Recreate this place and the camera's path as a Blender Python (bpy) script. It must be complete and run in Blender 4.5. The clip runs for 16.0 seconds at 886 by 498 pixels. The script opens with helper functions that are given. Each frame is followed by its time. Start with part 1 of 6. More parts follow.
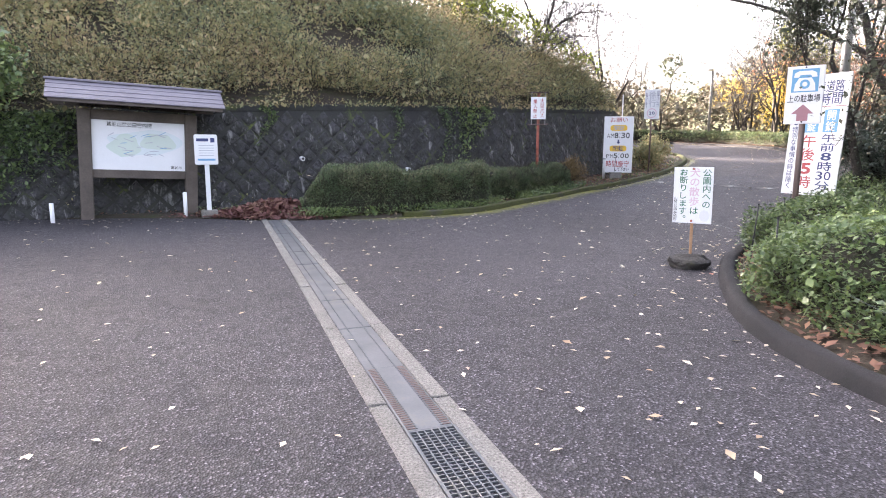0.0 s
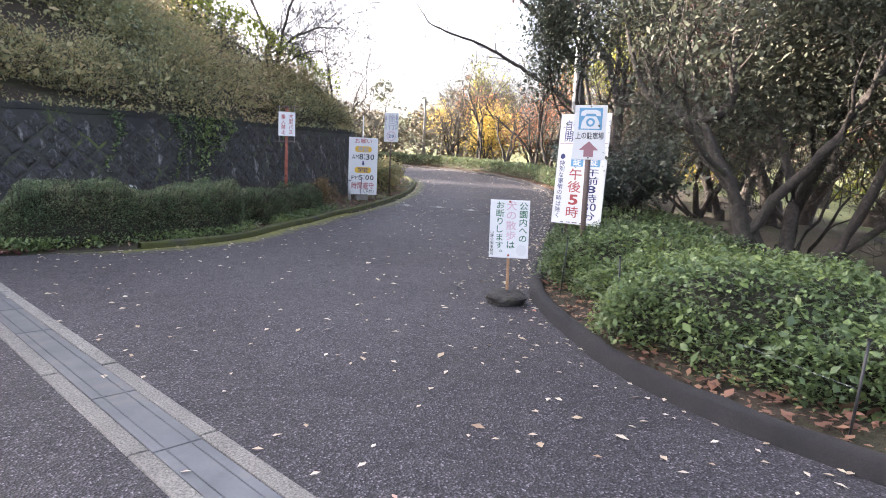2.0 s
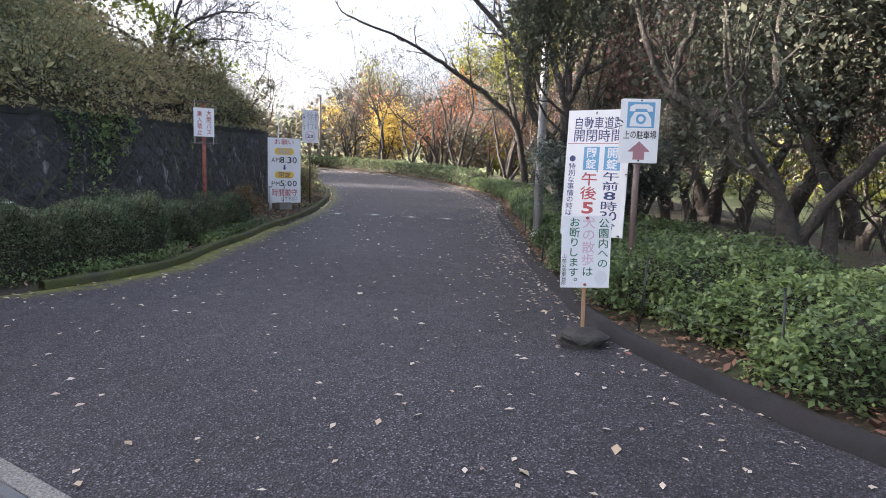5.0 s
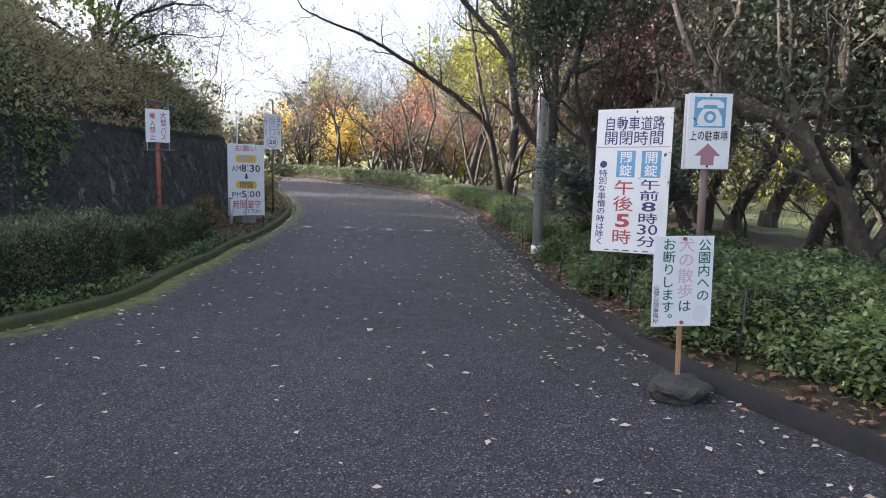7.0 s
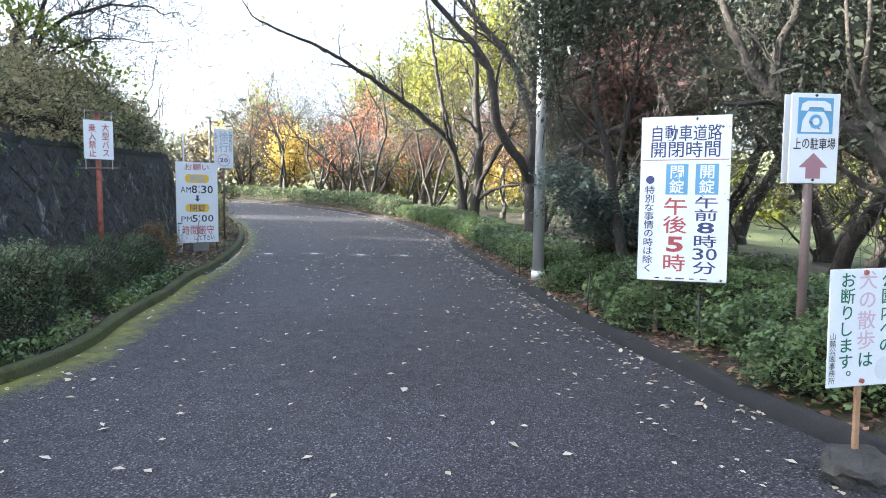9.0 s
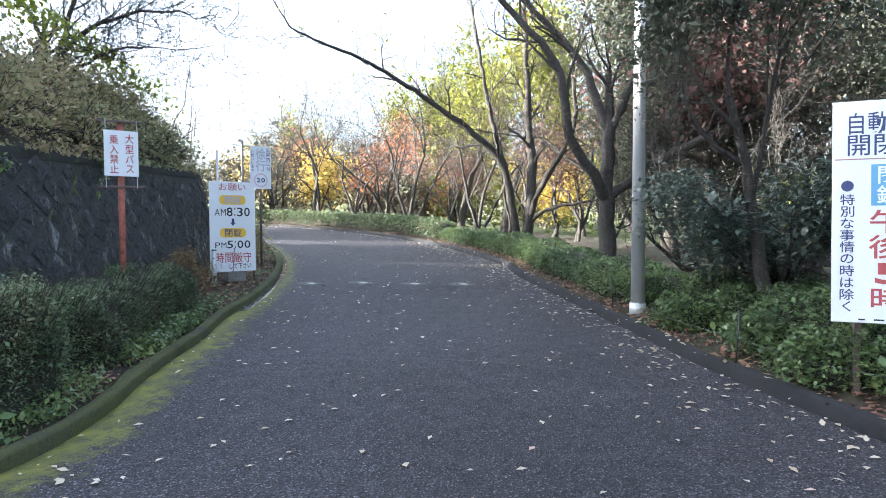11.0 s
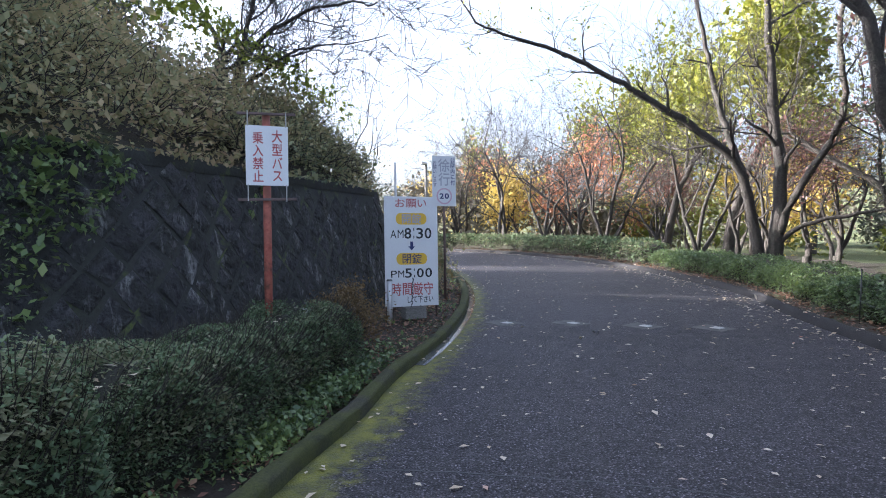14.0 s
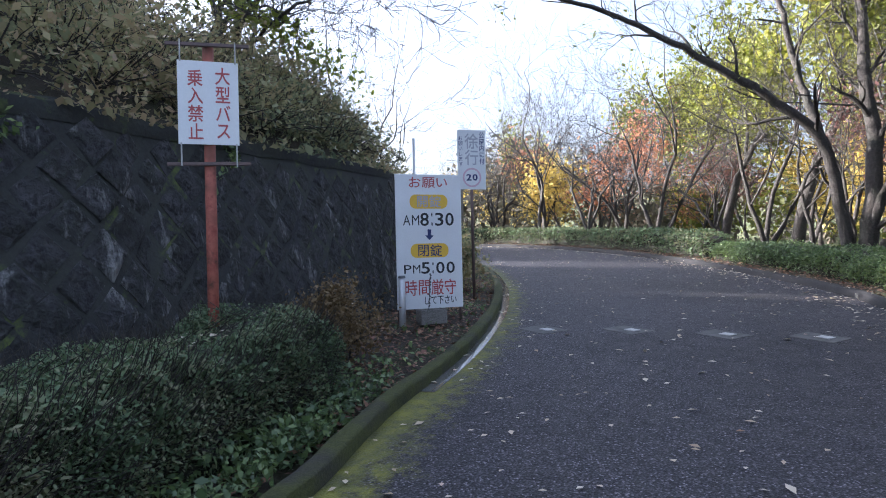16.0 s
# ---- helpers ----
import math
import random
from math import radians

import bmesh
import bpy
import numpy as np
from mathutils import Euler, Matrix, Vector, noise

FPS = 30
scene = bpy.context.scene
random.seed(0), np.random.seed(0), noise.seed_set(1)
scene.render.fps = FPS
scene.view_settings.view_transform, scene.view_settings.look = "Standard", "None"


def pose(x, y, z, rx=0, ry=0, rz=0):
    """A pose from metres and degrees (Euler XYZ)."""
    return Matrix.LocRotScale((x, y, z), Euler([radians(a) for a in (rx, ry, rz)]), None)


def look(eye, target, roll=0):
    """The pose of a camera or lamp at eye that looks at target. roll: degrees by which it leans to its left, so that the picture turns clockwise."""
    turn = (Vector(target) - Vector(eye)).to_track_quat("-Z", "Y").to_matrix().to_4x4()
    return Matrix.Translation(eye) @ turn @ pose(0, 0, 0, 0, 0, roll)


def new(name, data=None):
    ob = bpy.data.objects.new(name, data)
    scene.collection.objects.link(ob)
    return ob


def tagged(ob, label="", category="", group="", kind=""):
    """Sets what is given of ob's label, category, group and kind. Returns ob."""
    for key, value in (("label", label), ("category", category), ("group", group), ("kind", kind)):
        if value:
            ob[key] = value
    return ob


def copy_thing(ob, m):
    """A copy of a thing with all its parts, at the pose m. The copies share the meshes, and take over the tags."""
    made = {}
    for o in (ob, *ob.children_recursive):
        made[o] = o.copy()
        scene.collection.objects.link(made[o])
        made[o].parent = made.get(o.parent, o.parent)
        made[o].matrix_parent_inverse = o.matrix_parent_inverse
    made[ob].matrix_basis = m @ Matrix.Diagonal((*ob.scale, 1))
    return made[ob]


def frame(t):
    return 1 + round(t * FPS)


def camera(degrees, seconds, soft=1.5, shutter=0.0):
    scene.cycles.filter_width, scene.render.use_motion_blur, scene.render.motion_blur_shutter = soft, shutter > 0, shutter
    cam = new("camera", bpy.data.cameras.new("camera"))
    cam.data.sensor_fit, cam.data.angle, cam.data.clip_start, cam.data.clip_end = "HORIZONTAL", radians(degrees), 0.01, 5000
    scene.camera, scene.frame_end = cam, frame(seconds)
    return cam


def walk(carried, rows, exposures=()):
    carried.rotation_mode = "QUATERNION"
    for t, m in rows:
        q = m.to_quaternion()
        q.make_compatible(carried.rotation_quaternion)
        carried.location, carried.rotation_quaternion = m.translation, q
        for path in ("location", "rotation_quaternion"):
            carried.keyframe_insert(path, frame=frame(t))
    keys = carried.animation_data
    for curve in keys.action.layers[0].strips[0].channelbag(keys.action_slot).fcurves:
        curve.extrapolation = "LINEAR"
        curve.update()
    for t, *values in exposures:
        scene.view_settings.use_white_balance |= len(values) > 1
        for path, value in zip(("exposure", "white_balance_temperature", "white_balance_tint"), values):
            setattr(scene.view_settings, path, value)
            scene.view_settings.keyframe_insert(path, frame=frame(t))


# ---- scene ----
cam = camera(71.2, 16.0, 1.0)
METRES, EYE, TILT, LEAN, TURN = 14.4, 1.5, 0.0, 0.0, -19.7
ROWS = [
    (0.0, 0.0, 0.0, 0.0, 0.03, -9.44, -0.17),
    (0.5, -0.0175, 0.0236, -0.0003, -8.61, -9.14, -1.12),
    (1.0, -0.0335, 0.0456, 0.0012, -15.0, -8.87, -1.84),
    (1.5, -0.0517, 0.0689, 0.0045, -23.01, -8.24, -2.44),
    (2.0, -0.0644, 0.0995, 0.0057, -26.48, -7.35, -2.54),
    (2.5, -0.0784, 0.1262, 0.0063, -27.06, -6.83, -2.25),
    (3.0, -0.0847, 0.1571, 0.0058, -28.76, -7.11, -2.16),
    (3.5, -0.0962, 0.1857, 0.0059, -30.48, -6.53, -2.14),
    (4.0, -0.1032, 0.2142, 0.0071, -34.03, -6.68, -2.06),
    (6.5, -0.105, 0.3511, 0.0082, -40.61, -6.57, -1.18),
    (7.0, -0.0983, 0.3802, 0.0089, -42.84, -6.24, -1.12),
    (7.5, -0.0996, 0.4089, 0.01, -45.58, -6.07, -1.02),
    (8.0, -0.0928, 0.4376, 0.0101, -48.02, -5.74, -0.92),
    (8.5, -0.0923, 0.4667, 0.0089, -48.71, -5.03, -0.84),
    (9.0, -0.0843, 0.4955, 0.0081, -48.9, -4.32, -0.48),
    (9.5, -0.0719, 0.5237, 0.008, -47.8, -3.56, -0.32),
    (12.0, 0.004, 0.6754, 0.0036, -46.7, -1.56, 0.61),
    (12.5, 0.0229, 0.7031, 0.0034, -49.5, -1.31, 0.81),
    (13.0, 0.0379, 0.7352, 0.0033, -43.57, -0.63, 0.73),
    (13.5, 0.0526, 0.7659, 0.0045, -35.74, -0.04, 0.96),
    (14.0, 0.0735, 0.7942, 0.004, -29.96, 0.2, 0.93),
    (14.5, 0.091, 0.8241, 0.0037, -27.15, 0.1, 0.94),
    (15.0, 0.1127, 0.8512, 0.0023, -27.27, 0.38, 1.06),
    (15.5, 0.1268, 0.8791, -0.0006, -24.0, 0.56, 1.02),
    (16.0, 0.1516, 0.9011, -0.0038, -26.24, 0.07, 1.32),
]
EXPOSURES = [(0.0, 3.6, 6500, 21), (1.5, 3.4, 6350, 20), (3.5, 3.0, 6150, 18), (6.5, 2.65, 6050, 17), (7.0, 2.62, 6000, 16), (8.0, 2.62, 5900, 12), (8.5, 2.9, 5780, 10), (9.0, 3.3, 5700, 8), (12.5, 3.05, 5550, 11), (14.0, 2.68, 5500, 15), (16.0, 2.58, 5400, 16)]
walk(cam, [(t, pose(0, 0, EYE, TILT, LEAN, TURN) @ pose(METRES * x, METRES * y, METRES * z, 90 + pitch, roll, yaw)) for t, x, y, z, yaw, pitch, roll in ROWS], EXPOSURES)

# ---- world, sun ----
SUN_AZ, SUN_EL = -25.0, 17.0
world = bpy.data.worlds.new("world")
scene.world = world
world.use_nodes = True
wn = world.node_tree
sky = wn.nodes.new("ShaderNodeTexSky")
sky.sky_type = "NISHITA"
sky.sun_disc = False
sky.sun_elevation = radians(SUN_EL)
sky.sun_rotation = radians(SUN_AZ)
sky.air_density, sky.dust_density, sky.ozone_density = 1.0, 7.0, 1.0
wn.nodes["Background"].inputs["Strength"].default_value = 0.115
veil = wn.nodes.new("ShaderNodeHueSaturation")
veil.inputs["Saturation"].default_value = 0.55
wn.links.new(sky.outputs["Color"], veil.inputs["Color"])
wn.links.new(veil.outputs["Color"], wn.nodes["Background"].inputs["Color"])
sun_data = bpy.data.lights.new("sun", "SUN")
sun_data.energy, sun_data.angle, sun_data.color = 5.0, radians(0.6), (1.0, 0.86, 0.68)
sun = new("sun", sun_data)
to_sun = Vector((math.sin(radians(SUN_AZ)) * math.cos(radians(SUN_EL)), math.cos(radians(SUN_AZ)) * math.cos(radians(SUN_EL)), math.sin(radians(SUN_EL))))
sun.matrix_world = look(to_sun * 80, (0, 0, 0))


# ---- materials ----
def nodes_of(name):
    m = bpy.data.materials.new(name)
    m.use_nodes = True
    return m, m.node_tree.nodes, m.node_tree.links, m.node_tree.nodes["Principled BSDF"]


def ramp_of(nodes, colours):
    r = nodes.new("ShaderNodeValToRGB")
    while len(r.color_ramp.elements) < len(colours):
        r.color_ramp.elements.new(0.5)
    for i, (e, c) in enumerate(zip(r.color_ramp.elements, colours)):
        e.position = c[3] if len(c) > 3 else i / max(1, len(colours) - 1)
        e.color = (*c[:3], 1)
    return r


def noise_of(nodes, links, coords, scale, detail=6.0, rough=0.6):
    n = nodes.new("ShaderNodeTexNoise")
    n.inputs["Scale"].default_value, n.inputs["Detail"].default_value, n.inputs["Roughness"].default_value = scale, detail, rough
    links.new(coords, n.inputs["Vector"])
    return n


def blend(nodes, links, kind, fac, a, b):
    m = nodes.new("ShaderNodeMix")
    m.data_type, m.blend_type = "RGBA", kind
    for socket, v in ((m.inputs[0], fac), (m.inputs[6], a), (m.inputs[7], b)):
        if isinstance(v, (int, float)):
            socket.default_value = v
        elif isinstance(v, tuple):
            socket.default_value = (*v[:3], 1)
        else:
            links.new(v, socket)
    return m.outputs[2]


def surface(name, colours, big=1.5, fine=40.0, rough=0.8, bump=0.3, depth=0.01, metal=0.0, grain=0.35, vary=0.0, stains=None, streak=1.0):
    """Two scales of variation: patches in the given colours, grain over it, relief from both. vary: brightness from piece to piece."""
    m, n, k, p = nodes_of(name)
    co = n.new("ShaderNodeNewGeometry").outputs["Position"]
    if streak != 1.0:
        mp = n.new("ShaderNodeMapping")
        mp.inputs["Scale"].default_value = (1, 1, streak)
        k.new(co, mp.inputs["Vector"])
        sco = mp.outputs["Vector"]
    else:
        sco = co
    a = noise_of(n, k, co, big, 5)
    b = noise_of(n, k, co, fine, 4, 0.7)
    r = ramp_of(n, [(*c, 0.3 + 0.4 * i / max(1, len(colours) - 1)) for i, c in enumerate(colours)])
    k.new(a.outputs["Fac"], r.inputs["Fac"])
    g = ramp_of(n, [(1 - grain, 1 - grain, 1 - grain, 0.3), (1, 1, 1, 0.7)])
    k.new(b.outputs["Fac"], g.inputs["Fac"])
    out = blend(n, k, "MULTIPLY", 1.0, r.outputs["Color"], g.outputs["Color"])
    if stains:
        s = noise_of(n, k, sco, stains[1], 8, 0.75)
        sr = ramp_of(n, [(0, 0, 0, stains[2]), (1, 1, 1, stains[2] + 0.12)])
        k.new(s.outputs["Fac"], sr.inputs["Fac"])
        out = blend(n, k, "MIX", sr.outputs["Color"], out, stains[0])
    if vary:
        info = n.new("ShaderNodeObjectInfo")
        v = ramp_of(n, [(1 - vary, 1 - vary, 1 - vary), (1, 1, 1)])
        k.new(info.outputs["Random"], v.inputs["Fac"])
        out = blend(n, k, "MULTIPLY", 1.0, out, v.outputs["Color"])
    k.new(out, p.inputs["Base Color"])
    p.inputs["Roughness"].default_value, p.inputs["Metallic"].default_value = rough, metal
    bp = n.new("ShaderNodeBump")
    bp.inputs["Strength"].default_value, bp.inputs["Distance"].default_value = bump, depth
    k.new(b.outputs["Fac"], bp.inputs["Height"])
    k.new(bp.outputs["Normal"], p.inputs["Normal"])
    return m


def leafy(name, colours, through_light=0.35, rough=0.5, big=0.35):
    """Leaves: colour from leaf to leaf, drifting from patch to patch, with light passing through."""
    m, n, k, p = nodes_of(name)
    geo = n.new("ShaderNodeNewGeometry")
    co = n.new("ShaderNodeTexCoord").outputs["Object"]
    a = noise_of(n, k, co, big, 3)
    mix = n.new("ShaderNodeMath")
    mix.operation = "MULTIPLY_ADD"
    mix.inputs[1].default_value = 0.5
    k.new(geo.outputs["Random Per Island"], mix.inputs[0])
    sc = n.new("ShaderNodeMath")
    sc.operation = "MULTIPLY_ADD"
    sc.inputs[1].default_value, sc.inputs[2].default_value = 1.3, -0.4
    k.new(a.outputs["Fac"], sc.inputs[0])
    k.new(sc.outputs[0], mix.inputs[2])
    r = ramp_of(n, colours)
    k.new(mix.outputs[0], r.inputs["Fac"])
    k.new(r.outputs["Color"], p.inputs["Base Color"])
    p.inputs["Roughness"].default_value = rough
    t = n.new("ShaderNodeBsdfTranslucent")
    k.new(r.outputs["Color"], t.inputs["Color"])
    s = n.new("ShaderNodeMixShader")
    s.inputs[0].default_value = through_light
    k.new(p.outputs[0], s.inputs[1])
    k.new(t.outputs[0], s.inputs[2])
    k.new(s.outputs[0], n["Material Output"].inputs["Surface"])
    return m


def asphalt_material():
    m, n, k, p = nodes_of("asphalt")
    co = n.new("ShaderNodeTexCoord").outputs["Object"]
    v = n.new("ShaderNodeTexVoronoi")
    v.inputs["Scale"].default_value = 80.0
    k.new(co, v.inputs["Vector"])
    stones = ramp_of(n, [(0.010, 0.010, 0.012, 0.0), (0.034, 0.032, 0.038, 0.4), (0.088, 0.084, 0.096, 0.74), (0.36, 0.34, 0.37, 1.0)])
    k.new(v.outputs["Color"], stones.inputs["Fac"])
    gaps = ramp_of(n, [(1.35, 1.35, 1.35, 0.0), (1.0, 1.0, 1.0, 0.35), (0.25, 0.25, 0.26, 0.75)])
    k.new(v.outputs["Distance"], gaps.inputs["Fac"])
    a = noise_of(n, k, co, 0.35, 6)
    patch = ramp_of(n, [(0.62, 0.60, 0.62, 0.33), (1.05, 1.03, 1.06, 0.66)])
    k.new(a.outputs["Fac"], patch.inputs["Fac"])
    b = noise_of(n, k, co, 5.0, 6)
    spot = ramp_of(n, [(0.75, 0.75, 0.76, 0.35), (1.08, 1.08, 1.08, 0.65)])
    k.new(b.outputs["Fac"], spot.inputs["Fac"])
    out = blend(n, k, "MULTIPLY", 1.0, stones.outputs["Color"], patch.outputs["Color"])
    out = blend(n, k, "MULTIPLY", 1.0, out, spot.outputs["Color"])
    out = blend(n, k, "MULTIPLY", 1.0, out, gaps.outputs["Color"])
    # moss growing from the kerb side, in broken patches
    edge = n.new("ShaderNodeAttribute")
    edge.attribute_name = "moss"
    c = noise_of(n, k, co, 7.0, 8, 0.8)
    add = n.new("ShaderNodeMath")
    add.operation = "ADD"
    k.new(edge.outputs["Fac"], add.inputs[0])
    k.new(c.outputs["Fac"], add.inputs[1])
    mask = ramp_of(n, [(0, 0, 0, 0.72), (0.9, 0.9, 0.9, 0.92)])
    k.new(add.outputs[0], mask.inputs["Fac"])
    tone = ramp_of(n, [(0.05, 0.056, 0.016, 0.3), (0.23, 0.23, 0.03, 0.7)])
    k.new(b.outputs["Fac"], tone.inputs["Fac"])
    out = blend(n, k, "MIX", mask.outputs["Color"], out, tone.outputs["Color"])
    k.new(out, p.inputs["Base Color"])
    rr = ramp_of(n, [(0.62, 0.62, 0.62, 0.3), (0.85, 0.85, 0.85, 0.7)])
    k.new(b.outputs["Fac"], rr.inputs["Fac"])
    k.new(rr.outputs["Color"], p.inputs["Roughness"])
    bp = n.new("ShaderNodeBump")
    bp.inputs["Strength"].default_value, bp.inputs["Distance"].default_value = 1.0, 0.008
    k.new(v.outputs["Distance"], bp.inputs["Height"])
    k.new(bp.outputs["Normal"], p.inputs["Normal"])
    return m


def paint(name, colour, rough=0.45, dirt=(0.45, 0.44, 0.40), amount=0.62, scale=3.0):
    return surface(name, [tuple(0.93 * c for c in colour), colour], 2.0, 60.0, rough, 0.08, 0.002, grain=0.08, stains=(tuple(0.5 * c + 0.5 * d * 0.8 for c, d in zip(colour, dirt)), scale, amount))


ASPHALT = asphalt_material()
SOIL = surface("soil", [(0.032, 0.026, 0.018), (0.06, 0.046, 0.032), (0.045, 0.047, 0.022)], 1.2, 30, 0.95, 0.8, 0.03, grain=0.5, stains=((0.045, 0.06, 0.018), 1.1, 0.52))
GRASS = surface("grass_ground", [(0.045, 0.065, 0.018), (0.10, 0.125, 0.03), (0.12, 0.115, 0.035)], 0.4, 20, 0.95, 0.8, 0.03, grain=0.5)
STONE = surface("wall_stone", [(0.032, 0.032, 0.037), (0.102, 0.100, 0.108), (0.050, 0.053, 0.047), (0.125, 0.122, 0.125)], 4.5, 18, 0.9, 1.0, 0.07, grain=0.75, vary=0.35, stains=((0.29, 0.29, 0.285), 5.5, 0.555), streak=0.22)
MORTAR = surface("mossy_mortar", [(0.022, 0.022, 0.025), (0.034, 0.036, 0.032), (0.042, 0.046, 0.034)], 1.3, 30, 0.95, 0.6, 0.02, grain=0.4, stains=((0.085, 0.11, 0.022), 1.6, 0.55))
CONCRETE = surface("concrete", [(0.24, 0.23, 0.21), (0.36, 0.35, 0.32)], 2.0, 70, 0.85, 1.0, 0.01, grain=0.8, stains=((0.09, 0.09, 0.06), 1.7, 0.58))
MOSSKERB = surface("mossy_kerb", [(0.035, 0.040, 0.018), (0.075, 0.085, 0.02), (0.05, 0.048, 0.036)], 2.0, 50, 0.95, 0.8, 0.01, grain=0.5)
DARKKERB = surface("asphalt_kerb", [(0.013, 0.013, 0.015), (0.026, 0.025, 0.028)], 2.5, 80, 0.95, 0.7, 0.006, grain=0.5, stains=((0.055, 0.055, 0.04), 2.5, 0.66))
STEEL = surface("galvanised_steel", [(0.095, 0.105, 0.115), (0.145, 0.155, 0.168)], 3.0, 60, 0.5, 0.1, 0.002, metal=0.4, grain=0.15, stains=((0.15, 0.145, 0.13), 1.5, 0.52))
POLESTEEL = surface("pole_steel", [(0.52, 0.53, 0.54), (0.62, 0.63, 0.64)], 2.0, 50, 0.42, 0.06, 0.002, metal=0.3, grain=0.1)
WHITE = paint("white_sign_paint", (0.78, 0.80, 0.82))
BLUE = paint("blue_paint", (0.14, 0.36, 0.58))
NAVY = paint("navy_lettering", (0.035, 0.05, 0.16), amount=0.8)
RED = paint("red_lettering", (0.42, 0.075, 0.08), amount=0.7)
PINK = paint("faded_pink_lettering", (0.66, 0.47, 0.55), amount=0.8)
ROSE = paint("faded_red_arrow", (0.36, 0.18, 0.215), amount=0.6)
GREEN = paint("green_lettering", (0.012, 0.14, 0.075), amount=0.85)
YELLOW = paint("yellow_paint", (0.80, 0.52, 0.06))
BLACK = paint("black_lettering_and_shade", (0.02, 0.025, 0.03), amount=0.85)
GREYLET = paint("faded_grey_lettering", (0.42, 0.44, 0.50), amount=0.8)
RUST = surface("rusty_red_paint", [(0.30, 0.06, 0.045), (0.42, 0.13, 0.09), (0.16, 0.06, 0.04)], 5.0, 40, 0.75, 0.4, 0.004, grain=0.4, stains=((0.10, 0.045, 0.03), 6.0, 0.55))
BROWNPOLE = surface("brown_pole_paint", [(0.11, 0.075, 0.07), (0.17, 0.12, 0.11)], 3.0, 50, 0.6, 0.2, 0.002, grain=0.25)
WOOD = surface("weathered_wood", [(0.085, 0.07, 0.06), (0.15, 0.125, 0.105)], 2.0, 45, 0.8, 0.5, 0.006, grain=0.4)
STICK = surface("pale_wood_stake", [(0.36, 0.20, 0.11), (0.45, 0.28, 0.16)], 5.0, 60, 0.7, 0.3, 0.003, grain=0.3)
ROOFING = surface("roof_sheet", [(0.15, 0.14, 0.17), (0.21, 0.20, 0.235)], 1.5, 60, 0.6, 0.15, 0.003, grain=0.2)
BARK = surface("dark_bark", [(0.036, 0.031, 0.029), (0.080, 0.070, 0.062), (0.052, 0.054, 0.042)], 3.5, 24, 0.92, 1.0, 0.03, grain=0.6, stains=((0.12, 0.13, 0.10), 4.0, 0.62))
PALEBARK = surface("pale_bark", [(0.050, 0.043, 0.038), (0.098, 0.086, 0.076)], 3.0, 24, 0.92, 0.9, 0.025, grain=0.55, stains=((0.08, 0.09, 0.055), 2.5, 0.58))
ROCK = surface("weathered_rock", [(0.035, 0.033, 0.031), (0.085, 0.08, 0.074)], 4.0, 50, 0.9, 0.9, 0.015, grain=0.5, stains=((0.08, 0.08, 0.045), 4.0, 0.6))
WATER = surface("wet_gutter", [(0.10, 0.10, 0.095), (0.14, 0.14, 0.13)], 3.0, 20, 0.08, 0.05, 0.002, grain=0.2)
PLASTIC = surface("black_stake_plastic", [(0.012, 0.013, 0.015), (0.025, 0.027, 0.03)], 4.0, 60, 0.5, 0.1, 0.001, grain=0.2)
CORD = surface("dull_cord", [(0.10, 0.12, 0.12), (0.18, 0.2, 0.2)], 10, 200, 0.9, 0.4, 0.002)
ROPE = surface("rope", [(0.45, 0.45, 0.44), (0.60, 0.60, 0.58)], 10, 200, 0.9, 0.4, 0.002)
LEAF_HEDGE = leafy("hedge_leaves", [(0.050, 0.078, 0.045), (0.092, 0.140, 0.070), (0.145, 0.205, 0.098), (0.21, 0.215, 0.12), (0.28, 0.27, 0.16)], 0.25, 0.7, 1.6)
LEAF_SHRUB = leafy("shrub_leaves", [(0.050, 0.078, 0.043), (0.100, 0.152, 0.066), (0.180, 0.248, 0.088), (0.37, 0.42, 0.135)], 0.3, 0.36)
LEAF_HILL = leafy("hillside_leaves", [(0.115, 0.155, 0.100), (0.210, 0.240, 0.135), (0.345, 0.325, 0.165), (0.415, 0.325, 0.180), (0.315, 0.220, 0.160)], 0.42, 0.75, 0.28)
LEAF_FAR = leafy("far_muted_leaves", [(0.075, 0.085, 0.062), (0.125, 0.120, 0.085), (0.165, 0.135, 0.100), (0.15, 0.155, 0.09)], 0.2, 0.8, 0.08)
LEAF_VINE = leafy("vine_leaves", [(0.17, 0.21, 0.03), (0.27, 0.31, 0.05)], 0.4)
LEAF_DARK = leafy("evergreen_leaves", [(0.045, 0.056, 0.042), (0.076, 0.092, 0.064), (0.110, 0.118, 0.082), (0.165, 0.138, 0.106)], 0.28, 0.75)
LEAF_BUSH = leafy("blue_green_leaves", [(0.055, 0.080, 0.066), (0.095, 0.128, 0.102), (0.15, 0.185, 0.15)], 0.2, 0.42, 0.8)
LEAF_YELLOWGREEN = leafy("yellow_green_leaves", [(0.085, 0.115, 0.02), (0.18, 0.20, 0.03), (0.32, 0.30, 0.05)], 0.35)
LEAF_YELLOW = leafy("yellow_leaves", [(0.40, 0.30, 0.06), (0.55, 0.42, 0.10), (0.62, 0.52, 0.20)], 0.45)
LEAF_RED = leafy("red_leaves", [(0.26, 0.12, 0.07), (0.40, 0.17, 0.09), (0.44, 0.28, 0.14)], 0.45)
LEAF_MAROON = leafy("maroon_leaves", [(0.10, 0.055, 0.05), (0.16, 0.08, 0.07), (0.19, 0.12, 0.085)], 0.35)
